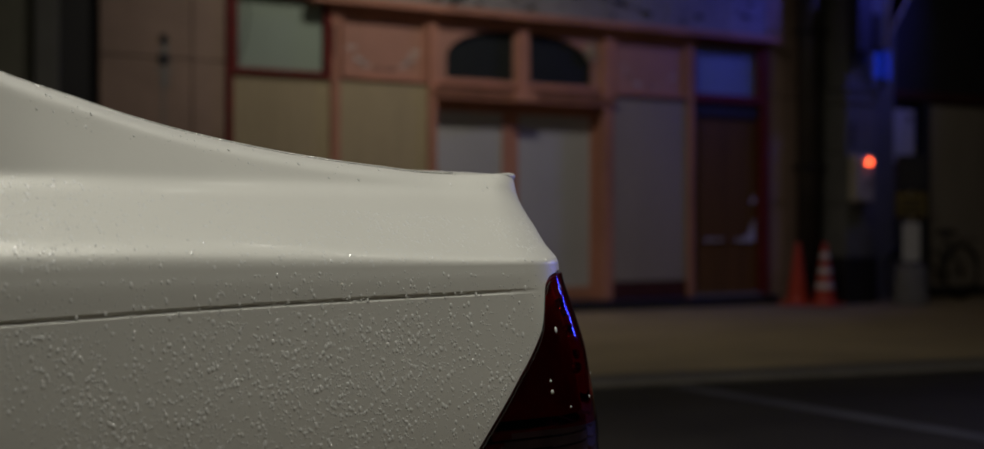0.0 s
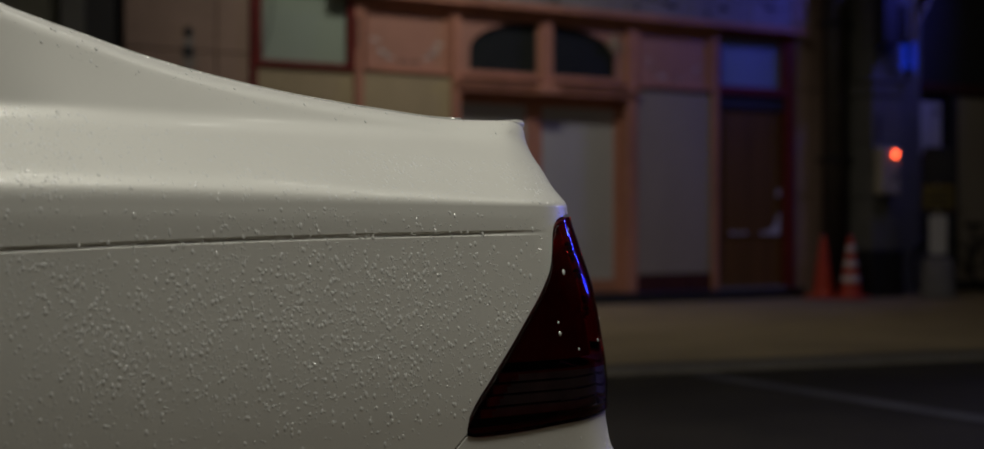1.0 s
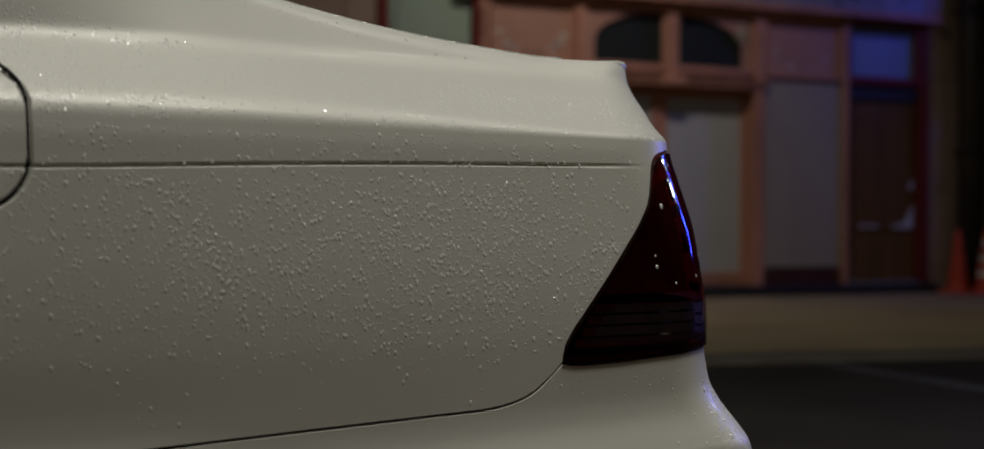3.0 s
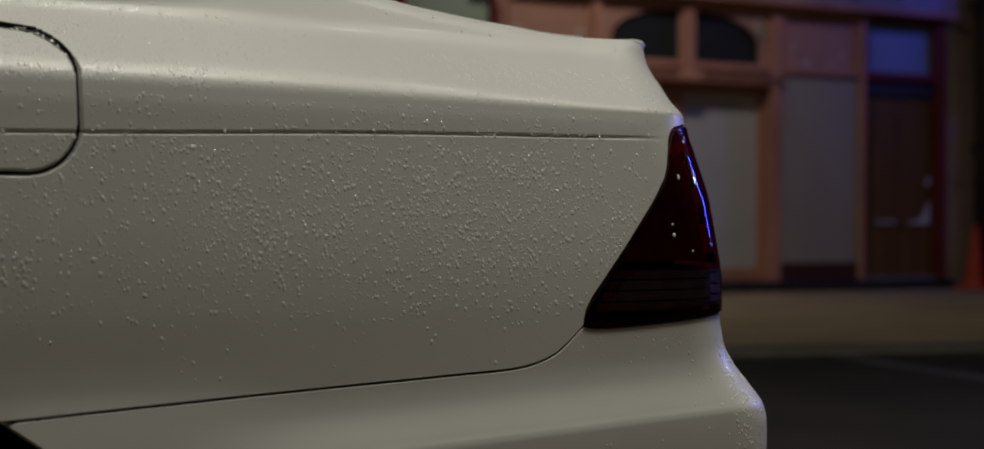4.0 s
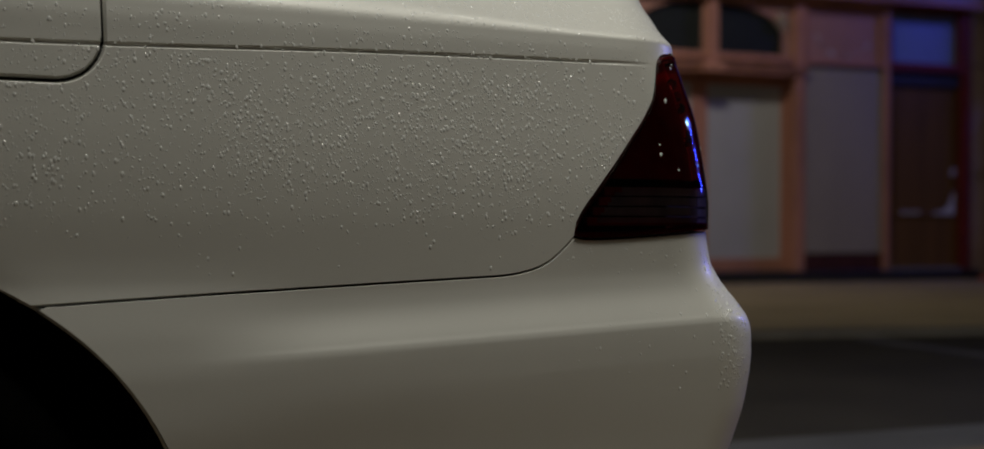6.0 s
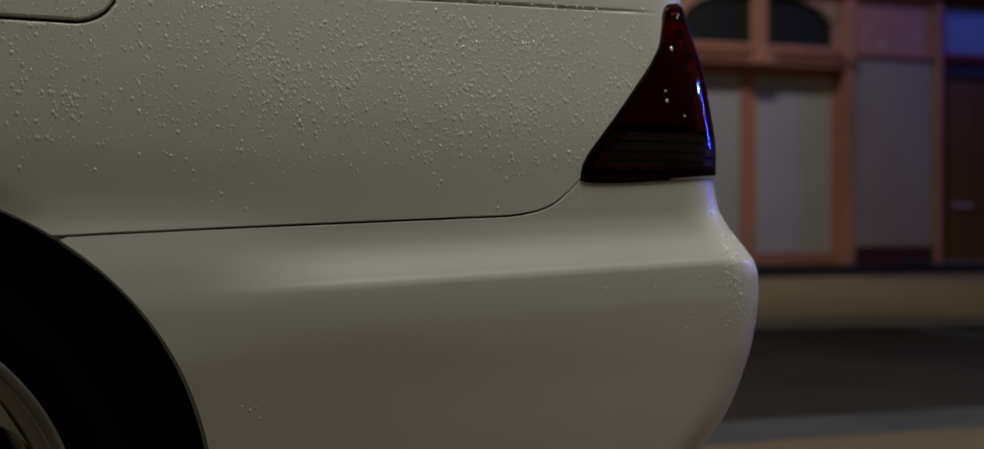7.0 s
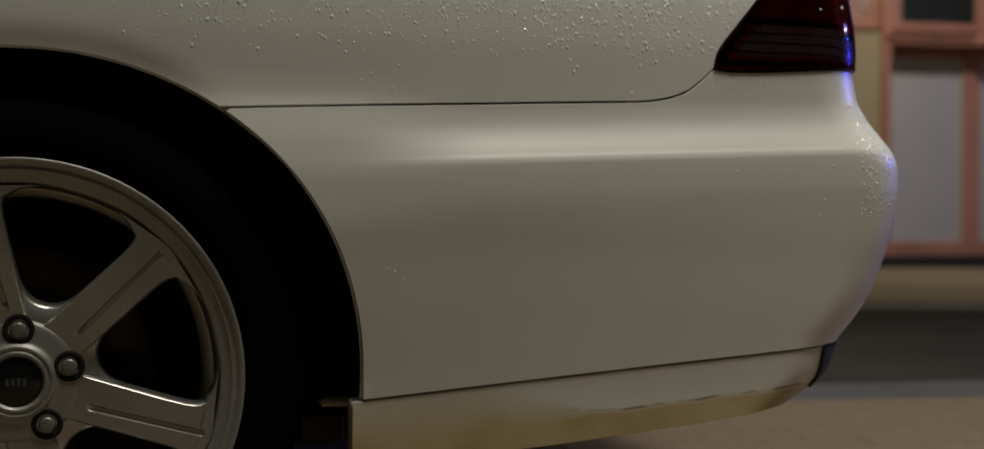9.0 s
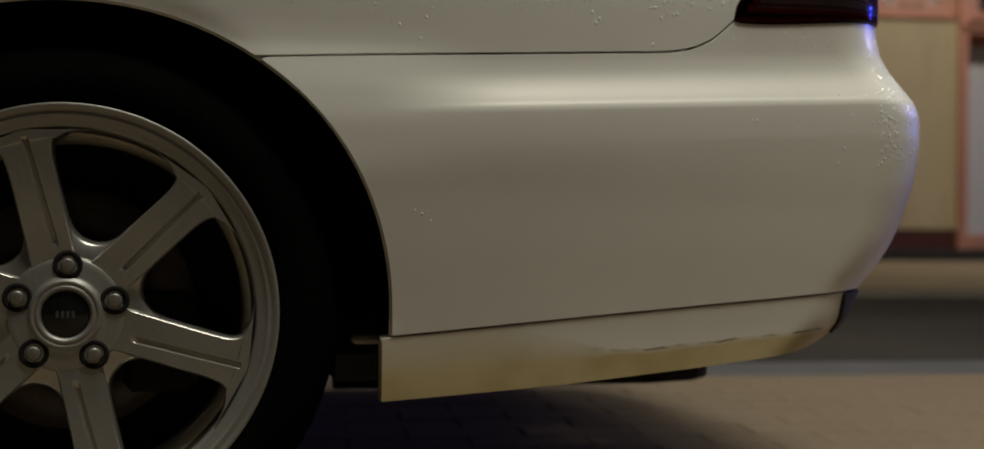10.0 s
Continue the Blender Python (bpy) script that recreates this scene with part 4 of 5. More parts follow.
# ledge over the door, with its mouldings and keystone
slab("lintel", 6.42, 8.68, 2.275, 2.305, -0.06, 0.08, PINK, front)
slab("lintel", 6.43, 8.67, 2.245, 2.272, -0.045, 0.08, PINK, front)
slab("lintel", 6.44, 8.66, 2.205, 2.242, -0.03, 0.08, PINK, front)
slab("bracket", 7.36, 7.64, 2.20, 2.30, -0.085, -0.02, PINK, front, bevel=0.012)
for x0, x1 in ((5.45, 6.38), (8.68, 9.69)):
    slab("fascia_board", x0, x1, 2.37, 2.98, 0.03, 0.07, PINKPANEL, front, "faded salmon fascia with torn glue marks")
    for f in ((x0, x1, 2.345, 2.385), (x0, x1, 2.955, 2.985)):
        slab("rail", *f, -0.005, 0.06, PINK, front)
    for f in ((x0, x0 + 0.035, 2.385, 2.955), (x1 - 0.035, x1, 2.385, 2.955)):
        slab("stile", *f, -0.005, 0.06, PINK, front)
    rng = random.Random(int(x0 * 100))
    for k in range(22):
        a = math.pi * (1.08 + 0.84 * k / 21)
        cx, cz = (x0 + x1) / 2 + 0.36 * math.cos(a), 2.72 + 0.27 * math.sin(a)
        if rng.random() < (0.75 if x0 < 6 else 0.45):
            w, h = rng.uniform(0.012, 0.055), rng.uniform(0.006, 0.022)
            slab("glue_mark", cx - w, cx + w, cz - h / 2, cz + h / 2, 0.0285, 0.0305, WHITEPAPER if rng.random() < 0.7 else DARKWALL, front, bevel=0)


# arched transom: a board with two half-round lights cut out of it
def arched(side):
    bm = bmesh.new()
    x_in, x_out = (7.45, 6.49) if side < 0 else (7.57, 8.54)
    x_low = 6.61 if side < 0 else 8.40
    z0, z_shoulder, z_top = 2.42, 2.62, 2.945
    hole = [(x_in - side * -0.035, z0), (x_in - side * -0.035, z_top)]
    for k in range(1, 13):
        a = math.pi / 2 * k / 12
        hole.append((x_in - side * -0.035 + (x_low - x_in - side * 0.035) * math.sin(a), z_shoulder + (z_top - z_shoulder) * math.cos(a)))
    hole.append((x_low, z0))
    outer = [(x_in, 2.345), (x_in, 2.985)] + [(x_in + (x_out - x_in) * k / 12, 2.985) for k in range(1, 13)] + [(x_out, 2.345)]
    for y in (0.02,):
        a = [bm.verts.new((x, Y + y, z)) for x, z in outer]
        b = [bm.verts.new((x, Y + y, z)) for x, z in hole]
        for k in range(len(a)):
            j = (k + 1) % len(a)
            bm.faces.new((a[k], a[j], b[j], b[k]))
    r = bmesh.ops.extrude_face_region(bm, geom=bm.faces[:])["geom"]
    for w in r:
        if isinstance(w, bmesh.types.BMVert):
            w.co.y += 0.05
    part("transom_board", bm, PINKPANEL, front, "salmon board cut round an arched light")
    slab("transom_glass", min(x_in, x_low) - 0.01, max(x_in, x_low) + 0.01, 2.40, 2.96, 0.058, 0.064, MESHGLASS, front, "dark wired glass in an arched light", 0)
    slab("rail", min(x_in, x_out), max(x_in, x_out), 2.345, 2.405, -0.005, 0.018, PINK, front)


arched(-1)
arched(1)
rng = random.Random(4)
for k in range(16):
    a, r = rng.uniform(0, 6.3), rng.uniform(0.02, 0.10)
    cx, cz = 8.37 + r * math.cos(a) * 1.2, 2.79 + r * math.sin(a)
    bm = bmesh.new()
    bmesh.ops.create_icosphere(bm, subdivisions=1, radius=1, matrix=Matrix.Translation((cx, Y + 0.008, cz)) @ Matrix.Rotation(a, 4, "Y") @ Matrix.Diagonal((0.035, 0.015, 0.012, 1)))
    part("carved_ornament", bm, CREAM, front)

# pair of doors with whitened glass
for k, (x0, x1) in enumerate(((6.50, 7.45), (7.46, 8.535))):
    leaf = thing("shop_door", "closed salmon door with whitened glass", "door", group="pair of shop doors")
    e = (0.03, 0.09) if k == 0 else (0.09, 0.06)
    part("glass", boxes((x0 + e[0], x1 - e[1], Y + 0.175, Y + 0.183, 0.26, 2.10)), WHITEGLASS, leaf, "whitened glass pane")
    part("stile", boxes((x0, x0 + e[0], Y + 0.15, Y + 0.205, 0.12, 2.20), bevel=0.005), PINK, leaf)
    part("stile", boxes((x1 - e[1], x1, Y + 0.15, Y + 0.205, 0.12, 2.20), bevel=0.005), PINK, leaf)
    part("rail", boxes((x0 + e[0], x1 - e[1], Y + 0.15, Y + 0.205, 0.12, 0.26), bevel=0.005), PINK, leaf)
    part("rail", boxes((x0 + e[0], x1 - e[1], Y + 0.15, Y + 0.205, 2.10, 2.20), bevel=0.005), PINK, leaf)
for x0, x1 in ((6.44, 6.498), (8.537, 8.60)):
    slab("jamb", x0, x1, 0.115, 2.20, 0.10, 0.355, PINK, front)
slab("soffit", 6.44, 8.60, 2.202, 2.24, 0.08, 0.355, PINK, front)
# edging strip by the door
slab("edging", 8.662, 8.674, 0.31, 2.30, -0.004, 0.05, BEIGE, front, bevel=0)

# boards below the fascia
for x0, x1, m, t in ((4.37, 5.335, BEIGE, "beige plywood board under the window"), (5.435, 6.395, BEIGE, "beige plywood board beside the doors"), (8.68, 9.705, GREYBOARD, "grey-beige board beside the brown door")):
    b = thing("boarding", t, "board", group="boarded bays")
    part("board", boxes((x0, x1, Y + 0.02, Y + 0.05, 0.31, 2.33 if x0 < 8 else 2.305), bevel=0.003), m, b)
    part("plinth", boxes((x0, x1, Y + 0.03, Y + 0.10, 0.115, 0.305), bevel=0.004), DARKRED, b, "dark red plinth board")

# red-framed window over the first board
win = tagged(new("window_1"), "dark red window with frosted green glass", "window", kind="structure")
part("pane", boxes((4.39, 5.29, Y + 0.06, Y + 0.07, 2.37, 3.10)), FROST, win, "frosted green pane")
for f in ((4.36, 5.335, 2.335, 2.39), (4.36, 5.335, 3.08, 3.14), (4.36, 4.405, 2.39, 3.08), (5.275, 5.335, 2.39, 3.08)):
    part("window_frame", boxes((f[0], f[1], Y - 0.015, Y + 0.08, f[2], f[3]), bevel=0.006), REDFRAME, win)
part("wire", tube([(4.48, Y - 0.03, 3.12), (4.50, Y - 0.035, 2.85), (4.46, Y - 0.03, 2.62), (4.40, Y - 0.02, 2.42)], 0.006, 6), DARKWALL, win)
part("hinge", boxes((5.345, 5.36, Y - 0.035, Y - 0.021, 2.55, 2.85)), DARKWALL, win)

# brown door and the light over it, its pane coloured for the blue light
door = tagged(new("door_1"), "shut brown wooden door with torn paper stuck to it", "door", kind="structure")
part("leaf", boxes((9.785, 10.79, Y + 0.06, Y + 0.11, 0.115, 2.165), bevel=0.004), BROWN, door)
part("panel_moulding", boxes((9.90, 10.68, Y + 0.045, Y + 0.062, 0.72, 0.76), (9.90, 9.92, Y + 0.045, Y + 0.062, 0.76, 2.05), (10.66, 10.68, Y + 0.045, Y + 0.062, 0.76, 2.05), bevel=0.003), BROWN, door)
part("head", boxes((9.78, 10.80, Y + 0.03, Y + 0.12, 2.165, 2.33), bevel=0.004), DARKWALL, door)
part("frame", boxes((10.79, 10.90, Y - 0.02, Y + 0.12, 0.115, 3.10), bevel=0.006), REDFRAME, door, "dark red door frame")
part("threshold", boxes((9.785, 10.79, Y - 0.03, Y + 0.06, 0.115, 0.14), bevel=0.004), CONCRETE, door)
for pts in (((9.97, 0.745), (10.23, 0.745), (10.22, 0.775), (10.12, 0.765), (9.98, 0.775)), ((10.43, 0.735), (10.72, 0.735), (10.725, 1.0), (10.69, 0.95), (10.63, 0.83), (10.55, 0.775), (10.44, 0.765)), ((10.66, 1.19), (10.72, 1.17), (10.73, 1.27), (10.69, 1.25))):
    bm = bmesh.new()
    f = bm.faces.new([bm.verts.new((x, Y + 0.040, z)) for x, z in pts])
    for w in bmesh.ops.extrude_face_region(bm, geom=[f])["geom"]:
        if isinstance(w, bmesh.types.BMVert):
            w.co.y -= 0.002
    part("torn_paper", bm, WHITEPAPER, door, "scrap of torn white paper")
light_win = tagged(new("window_2"), "frosted light over the brown door", "window", kind="structure")
part("pane", boxes((9.80, 10.76, Y + 0.06, Y + 0.07, 2.39, 3.0)), BLUEGLASS, light_win)
for f in ((9.785, 10.79, 2.33, 2.42), (9.785, 10.79, 2.975, 3.07), (9.785, 9.805, 2.42, 2.975), (10.74, 10.79, 2.42, 2.975)):
    part("window_frame", boxes((f[0], f[1], Y - 0.01, Y + 0.08, f[2], f[3]), bevel=0.005), REDFRAME, light_win)

# pink slabs beside the shop, each with its joint
pink_wall = tagged(new("wall_pink"), "dull pink stone slabs with a rust-streaked hole", "wall", kind="structure")
for x0, x1 in ((3.15, 3.975), (3.985, 4.295), (10.905, 11.60)):
    for z0, z1 in ((-0.05, 1.17), (1.18, 2.425), (2.435, 3.68), (3.69, 4.9)):
        if x0 > 10 and z0 > 3:
            continue
        part("slab", boxes((x0, x1, Y + 0.02, Y + 0.16, z0, z1), bevel=0.004), PINKTILE, pink_wall)
bm = lathe([(0.0, 0.0), (0.035, 0.0), (0.045, 0.012), (0.02, 0.02), (0.0, 0.012)], "Y", 14)
hole = part("bolt_plate", bm, DARKWALL, pink_wall)
hole.location = (3.72, Y + 0.0, 2.60)
hole = part("bolt_plate", lathe([(0.0, 0.0), (0.045, 0.0), (0.06, 0.01), (0.0, 0.012)], "Y", 14), DARKWALL, pink_wall)
hole.location = (3.72, Y + 0.008, 2.42)
part("rust_streak", boxes((3.69, 3.76, Y + 0.0165, Y + 0.0195, 2.16, 2.58), (3.655, 3.665, Y + 0.0165, Y + 0.0195, 2.28, 2.40), (3.705, 3.725, Y + 0.0165, Y + 0.0195, 1.7, 2.16), (3.79, 3.80, Y + 0.0165, Y + 0.0195, 2.3, 2.42)), GREYTILE, pink_wall, "pale streaks below a bolt hole")

# grey tiles over the shop, chipped
tiles = tagged(new("wall_tiles"), "weathered grey wall tiles with chipped dark patches", "wall", kind="structure")
rng = random.Random(12)
for row in range(3):
    for k in range(9):
        x0 = 5.12 + 0.86 * k + (0.3 if row % 2 else 0)
        part("tile", boxes((x0, x0 + 0.852, Y + 0.03 + rng.uniform(0, 0.006), Y + 0.16, 3.13 + 0.42 * row, 3.542 + 0.42 * row), bevel=0.004), GREYTILE, tiles)
for k in range(46):
    x, z = rng.uniform(6.4, 10.8), 3.14 + 0.5 * rng.random() ** 1.3
    bm = bmesh.new()
    n = 7
    w, h = rng.uniform(0.02, 0.10), rng.uniform(0.012, 0.045)
    f = bm.faces.new([bm.verts.new((x + w * math.cos(6.283 * j / n) * rng.uniform(0.5, 1.1), Y + 0.026, z + h * math.sin(6.283 * j / n) * rng.uniform(0.5, 1.1))) for j in range(n)])
    bmesh.ops.solidify(bm, geom=[f], thickness=0.003)
    part("chipped_patch", bm, DARKWALL, tiles)

# dark recess and grey pier at the other end
# shallow strip; the recess's shade is put into its dark colour
tagged(part("wall_recess", boxes((2.80, 3.15, Y + 0.10, Y + 0.16, -0.1, 7.0)), DARKWALL, label="strip coloured dark as a shaded recess between two house fronts"), category="wall", kind="structure")
tagged(part("wall_pier", boxes((2.58, 2.79, Y - 0.05, Y + 0.16, -0.1, 7.0), bevel=0.01), STONE, label="narrow grey pier"), category="wall", kind="structure")
tagged(part("wall_grey", boxes((-10, 2.575, Y + 0.02, Y + 0.16, -0.1, 7.0)), GREYWALL, label="grey-green plaster front"), category="wall", kind="structure")

# ---- stone pillar with its box ----
pillar = tagged(new("pillar"), "grey stone-clad arcade pillar with a black plinth", "pillar", kind="structure")
for z0, z1 in ((0.555, 1.165), (1.175, 1.775), (1.785, 2.345)):
    part("cladding", boxes((11.60, 12.07, 10.10, 10.68, z0, z1), bevel=0.006), STONE, pillar)
part("plinth", boxes((11.58, 12.09, 10.08, 10.70, -0.05, 0.55), bevel=0.008), DARKSTONE, pillar)
part("capital", boxes((11.58, 12.09, 10.08, 10.70, 2.35, 2.50), (11.56, 12.11, 10.06, 10.72, 2.50, 2.54), bevel=0.01), STONE, pillar)
part("shaft", boxes((11.63, 12.04, 10.13, 10.68, 2.54, 5.5), bevel=0.01), STONE, pillar)
part("wall_face", boxes((12.09, 12.92, Y - 0.06, Y + 0.16, -0.05, 5.5), bevel=0.006), STONE, pillar)
part("number_bar", boxes(*[(11.665, 11.72, 10.092, 10.099, 1.85 + 0.1 * k, 1.92 + 0.1 * k) for k in range(3)]), DARKWALL, pillar)
# cylinder made wide enough to fill the dark band beside the pillar
drain = thing("drain_pipe", "dark upright pipe on the wall beside the pillar", "pipe")
part("pipe", tube([(11.42, Y - 0.12, 0.0), (11.42, Y - 0.12, 5.5)], 0.14, 20), PIPE, drain, smooth=True)
for z in (1.6, 3.2):
    part("clamp", boxes((11.27, 11.57, Y - 0.265, Y + 0.02, z, z + 0.03)), DARKWALL, drain)
box = thing("meter_box", "cream metal box with a lit red lamp on the pillar", "electric box")
part("case", boxes((11.63, 11.93, 9.99, 10.10, 1.20, 1.745), bevel=0.01), CREAM, box)
part("cover", boxes((11.65, 11.91, 9.98, 9.992, 1.22, 1.725), bevel=0.004), CREAM, box)
bm = bmesh.new()
bmesh.ops.create_uvsphere(bm, u_segments=16, v_segments=8, radius=0.03)
red = part("red_lamp", bm, REDLED, box, "glowing red indicator lamp", True)
red.location = (11.84, 9.975, 1.665)
part("button", boxes((11.79, 11.83, 9.97, 9.981, 1.36, 1.40), (11.84, 11.88, 9.97, 9.981, 1.42, 1.46)), PLASTIC, box)
# signs and cables above the pillar
upper = thing("sign_bracket", "dark metal boxes and a red and white sign over the pillar", "sign")
part("box", boxes((11.62, 11.86, 9.94, 10.12, 2.93, 3.7), bevel=0.01), DARKWALL, upper)
part("box", boxes((11.90, 12.02, 9.96, 10.12, 2.95, 3.4), bevel=0.01), DARKWALL, upper)
part("pole", tube([(12.05, 9.9, 2.98), (12.05, 9.9, 4.2)], 0.03, 10), CREAM, upper, smooth=True)
bm = bmesh.new()
f = bm.faces.new([bm.verts.new(p) for p in ((12.09, 9.9, 3.18), (12.38, 9.9, 3.62), (12.38, 9.9, 4.2), (12.09, 9.9, 4.2))])
bmesh.ops.solidify(bm, geom=[f], thickness=0.02)
part("plate", bm, REDFRAME, upper, "red sign plate with a pale edge")
part("edge", tube([(12.09, 9.89, 3.17), (12.40, 9.89, 3.64)], 0.014, 6), CREAM, upper)
leds = thing("blue_led_coil", "coil of small glowing blue lights on the pillar", "lights")
rng = random.Random(8)
for k in range(42):
    a, h = k * 0.9, 2.66 + 0.30 * k / 42
    bm = bmesh.new()
    bmesh.ops.create_icosphere(bm, subdivisions=1, radius=0.016)
    bulb = part("bulb", bm, BLUELED, leds)
    bulb.location = (12.10 + 0.10 * math.cos(a), 10.02 + 0.05 * math.sin(a), h + rng.uniform(-0.01, 0.01))
part("core", tube([(12.10, 10.03, 2.55), (12.10, 10.03, 3.0)], 0.045, 10), DARKWALL, leds)


# ---- traffic cones ----
def traffic_cone(x, y, striped, label):
    ob = thing("traffic_cone", label, "traffic cone", pose(x, y, 0.008, 0, 0, 20), "cones by the pillar")
    part("base", boxes((-0.17, 0.17, -0.17, 0.17, 0.0, 0.035), bevel=0.012), CONE, ob)

    def r(z):
        return 0.125 - 0.10 * (z - 0.03) / 0.69
    part("body", lathe([(0.14, 0.03)] + [(r(z), z) for z in spread((0.045, 0.70, 0.06))] + [(0.022, 0.715), (0.0, 0.718)], "Z", 32), CONE, ob, smooth=True)
    if striped:
        for z0 in (0.19, 0.36, 0.53):
            part("white_band", lathe([(r(z0) + 0.001, z0), (r(z0) + 0.003, z0 + 0.003), (r(z0 + 0.075) + 0.003, z0 + 0.072), (r(z0 + 0.075) + 0.001, z0 + 0.075)], "Z", 32), CONEWHITE, ob, "white reflective band", True)


traffic_cone(11.03, 10.30, False, "plain red plastic traffic cone beside the pillar")
traffic_cone(11.22, 10.06, True, "red traffic cone with white reflective bands")

# ---- next house: boards, notice, sign stand and bicycle ----
tagged(part("wall_next", boxes((12.93, 16.5, Y + 0.05, Y + 0.16, -0.1, 5.5)), DARKWALL, label="dark shutter of the next shop"), category="wall", kind="structure")
tagged(part("trim", boxes((12.93, 16.5, Y - 0.06, Y + 0.05, 2.50, 2.62), bevel=0.006), DARKRED, label="dark red rail over the next shop"), category="trim", kind="structure")
b = thing("boarding", "pale board standing before the next shop", "board", group="boarded bays")
for x0, x1 in ((13.62, 14.60), (14.605, 15.6)):
    part("board", boxes((x0, x1, Y - 0.01, Y + 0.05, 0.14, 2.46), bevel=0.004), GREYBOARD, b)
part("plinth", boxes((13.62, 15.6, Y - 0.005, Y + 0.05, 0.05, 0.135), bevel=0.004), DARKWALL, b)
p = thing("notice_board", "white notice sheet with small dark bars", "notice")
part("sheet", boxes((12.96, 13.34, Y - 0.005, Y + 0.05, 1.72, 2.38), bevel=0.003), WHITEPAPER, p)
part("bar", boxes((13.20, 13.23, Y - 0.010, Y - 0.004, 2.22, 2.30), (13.25, 13.28, Y - 0.010, Y - 0.004, 2.22, 2.30)), DARKWALL, p)
pl = thing("wall_post", "slim dark post between notice and board", "post")
part("post", boxes((13.42, 13.55, Y - 0.08, Y + 0.05, 0.0, 2.48), bevel=0.006), DARKWALL, pl)

stand = thing("sign_stand", "black and yellow sign on a post in a concrete block", "sign")
part("block", lathe([(0.205, 0.0), (0.20, 0.02), (0.165, 0.44), (0.15, 0.46), (0.0, 0.46)], "Z", 24), CONCRETE, stand, "pale concrete foot", True)
part("pole", tube([(0, 0, 0.46), (0, 0, 1.75)], 0.02, 10), CREAM, stand, smooth=True)
part("plate", boxes((-0.17, 0.17, -0.035, -0.022, 1.32, 1.74), bevel=0.004), DARKWALL, stand, "black plate with pale bars")
part("plate", boxes((-0.17, 0.17, -0.035, -0.022, 1.02, 1.30), bevel=0.004), mat("yellow_sign_paint", (0.20, 0.15, 0.03), 0.5), stand, "yellow plate with dark bars")
part("bar", boxes(*[(-0.12, 0.12, -0.040, -0.034, 1.40 + 0.07 * k, 1.425 + 0.07 * k) for k in range(4)]), GUTTER, stand)
part("bar", boxes(*[(-0.13, 0.13, -0.040, -0.034, 1.06 + 0.07 * k, 1.085 + 0.07 * k) for k in range(3)]), DARKWALL, stand)
part("panel", boxes((-0.10, 0.10, -0.035, -0.022, 0.50, 0.95), bevel=0.004), WHITEPAPER, stand, "white panel")
stand.matrix_world = pose(12.25, 9.72, 0.008, 0, 0, -40)


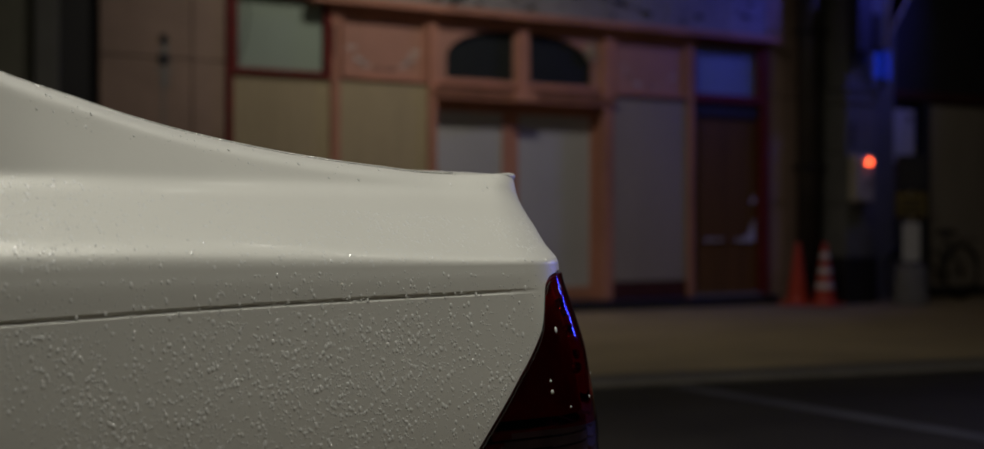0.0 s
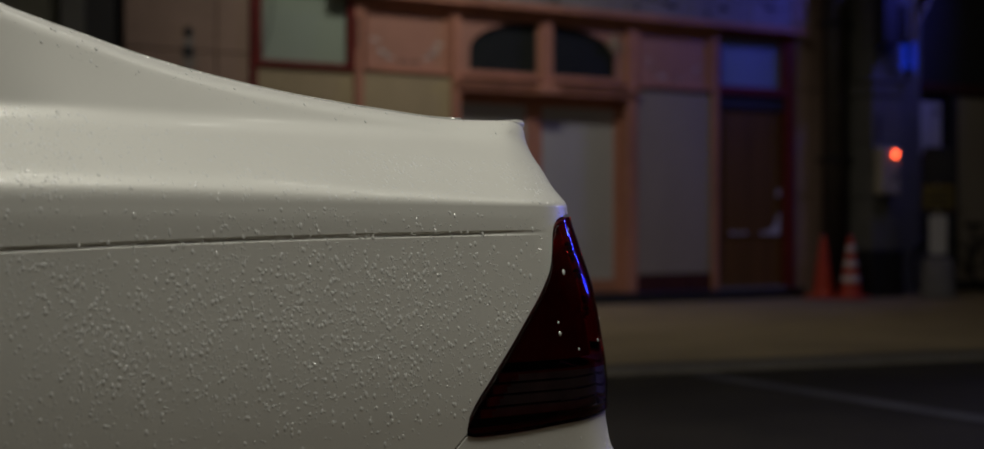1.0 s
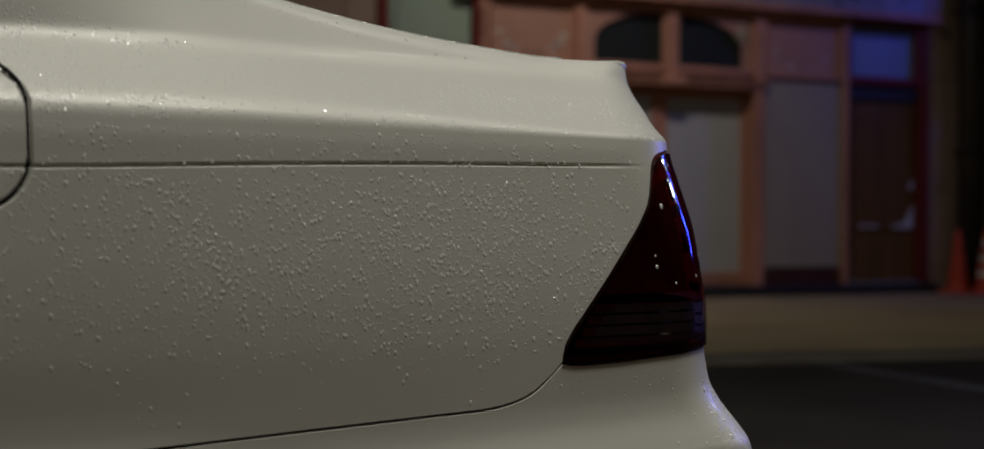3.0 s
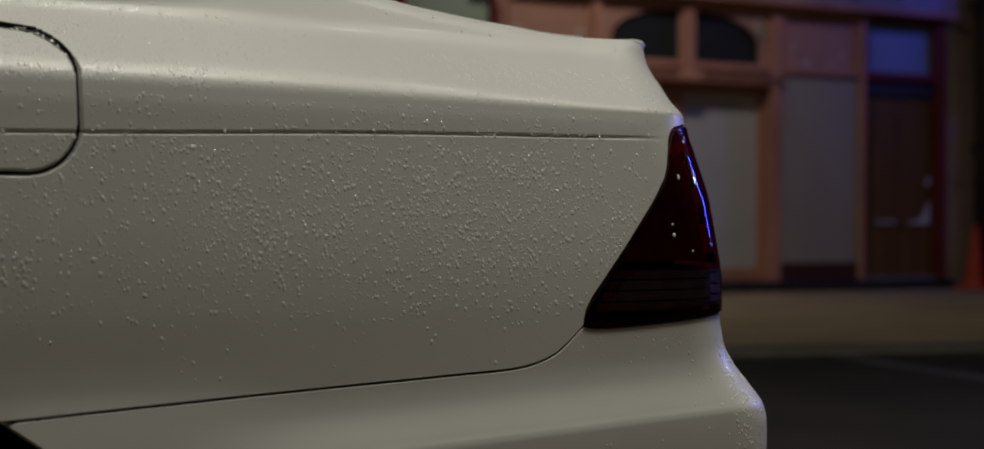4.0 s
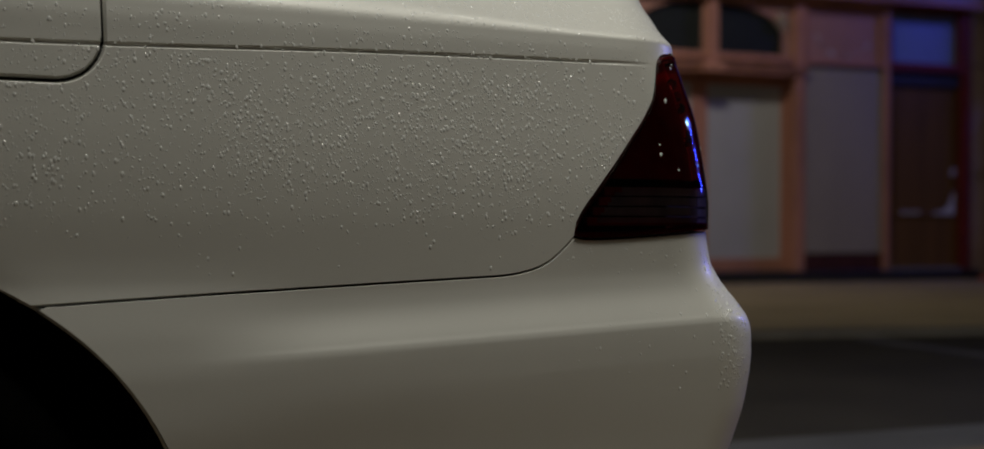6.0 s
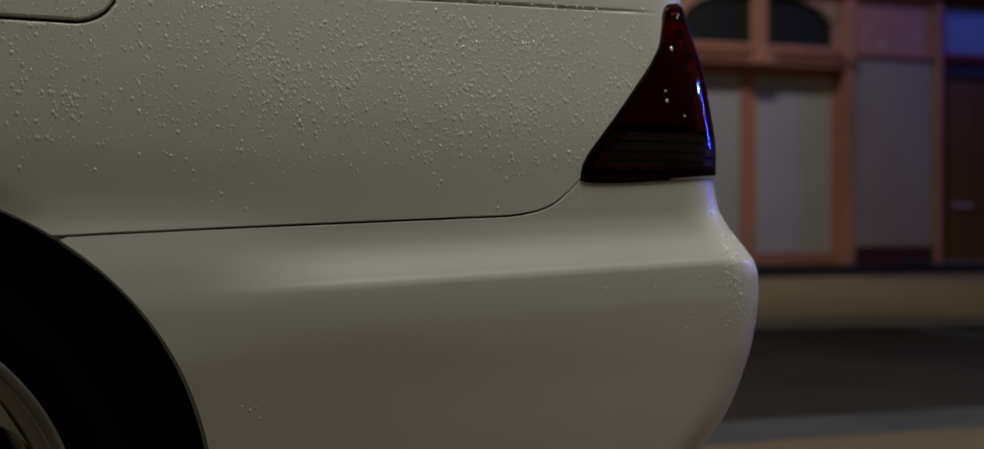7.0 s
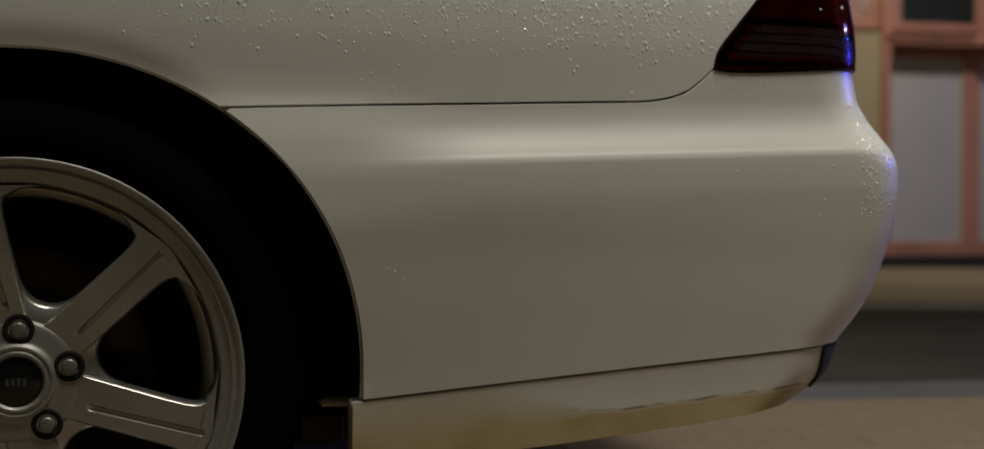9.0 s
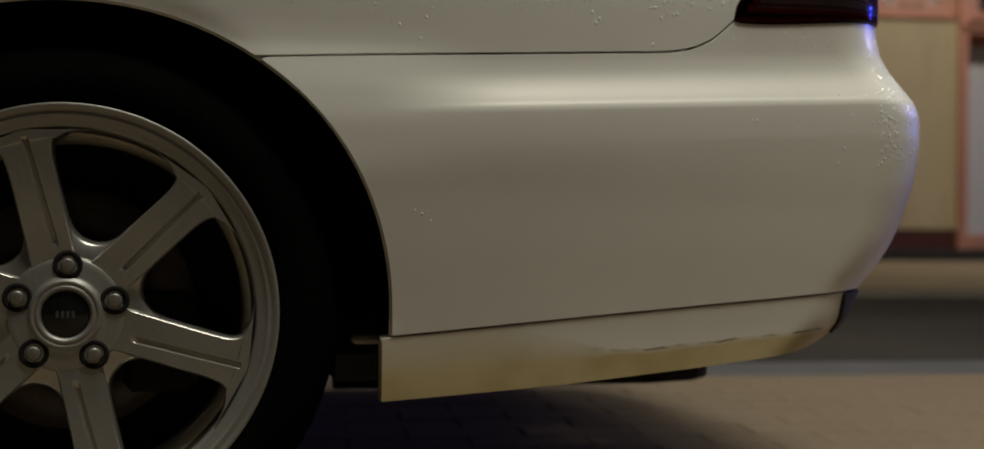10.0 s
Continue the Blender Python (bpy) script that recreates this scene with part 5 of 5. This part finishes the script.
def bicycle(m):
    ob = thing("bicycle", "black bicycle parked before the next shop", "bicycle", m)
    for x in (0.0, -1.08):
        w = part("wheel", lathe([(0.325, -0.016), (0.335, 0.0), (0.325, 0.016), (0.305, 0.012), (0.305, -0.012)], "Y", 40, True), RUBBER, ob, smooth=True)
        w.location = (x, 0, 0.335)
        part("hub", tube([(0, -0.04, 0), (0, 0.04, 0)], 0.025, 10), STEEL, w)
        for k in range(18):
            a = 2 * math.pi * k / 18
            part("spoke", tube([(0.02 * math.cos(a + 1), 0, 0.02 * math.sin(a + 1)), (0.31 * math.cos(a), 0, 0.31 * math.sin(a))], 0.002, 3), STEEL, w)
        g = [(x + 0.36 * math.cos(radians(q)), 0, 0.335 + 0.36 * math.sin(radians(q))) for q in range(20, 175, 12)]
        part("mudguard", tube(g, 0.016, 6), BLACKPAINT, ob, smooth=True)
    bb, seat, head = (-0.42, 0, 0.30), (-0.30, 0, 0.78), (-0.95, 0, 0.80)
    for a, c in ((bb, seat), (bb, head), (seat, (0, 0, 0.335)), (bb, (0, 0, 0.335)), ((-0.36, 0, 0.55), (-0.96, 0, 0.72)), (head, (-1.08, 0, 0.335))):
        part("tube", tube([a, c], 0.017, 8), BLACKPAINT, ob, smooth=True)
    part("saddle", boxes((-0.40, -0.16, -0.08, 0.08, 0.80, 0.87), bevel=0.03), PLASTIC, ob)
    part("handlebar", tube([(-0.86, -0.28, 1.0), (-0.95, -0.22, 1.02), (-0.95, 0, 0.98), (-0.95, 0.22, 1.02), (-0.86, 0.28, 1.0)], 0.013, 8), STEEL, ob, smooth=True)
    part("stem", tube([head, (-0.95, 0, 0.98)], 0.016, 8), STEEL, ob)
    part("carrier", boxes((-0.12, 0.24, -0.07, 0.07, 0.73, 0.75)), STEEL, ob)
    part("crank", lathe([(0.0, -0.03), (0.09, -0.03), (0.09, -0.025), (0.0, -0.025)], "Y", 24), STEEL, ob).location = bb
    return ob


bicycle(pose(13.62, 10.15, 0.008, 0, 0, 3))

# plain fronts that close the street behind the camera and at its ends
tagged(part("wall_behind", boxes((-20, 30, -9.5, -9.2, -0.1, 6.0)), GREYWALL, label="plain house fronts across the pavement"), category="wall", kind="structure")
for x in (-20.3, 30.0):
    tagged(part("wall_end", boxes((x, x + 0.3, -9.5, Y + 0.4, -0.1, 6.0)), DARKWALL, label="dark house front closing the street"), category="wall", kind="structure")

# ---- paving stones round the car ----
stone = boxes((0.0012, 0.2288, 0.0012, 0.1138, -0.02, 0.004), bevel=0.002)
stone_me = bpy.data.meshes.new("paving_stone")
stone.to_mesh(stone_me)
stone.free()
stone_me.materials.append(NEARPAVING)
rng = random.Random(3)
for i in range(12):
    for j in range(22):
        ob = new("paving_stone", stone_me)
        ob.parent = near_pavement
        ob.location = (0.0 + 0.23 * i + (0.115 if j % 2 else 0.0), -0.65 + 0.115 * j, rng.uniform(-0.0012, 0.0012))
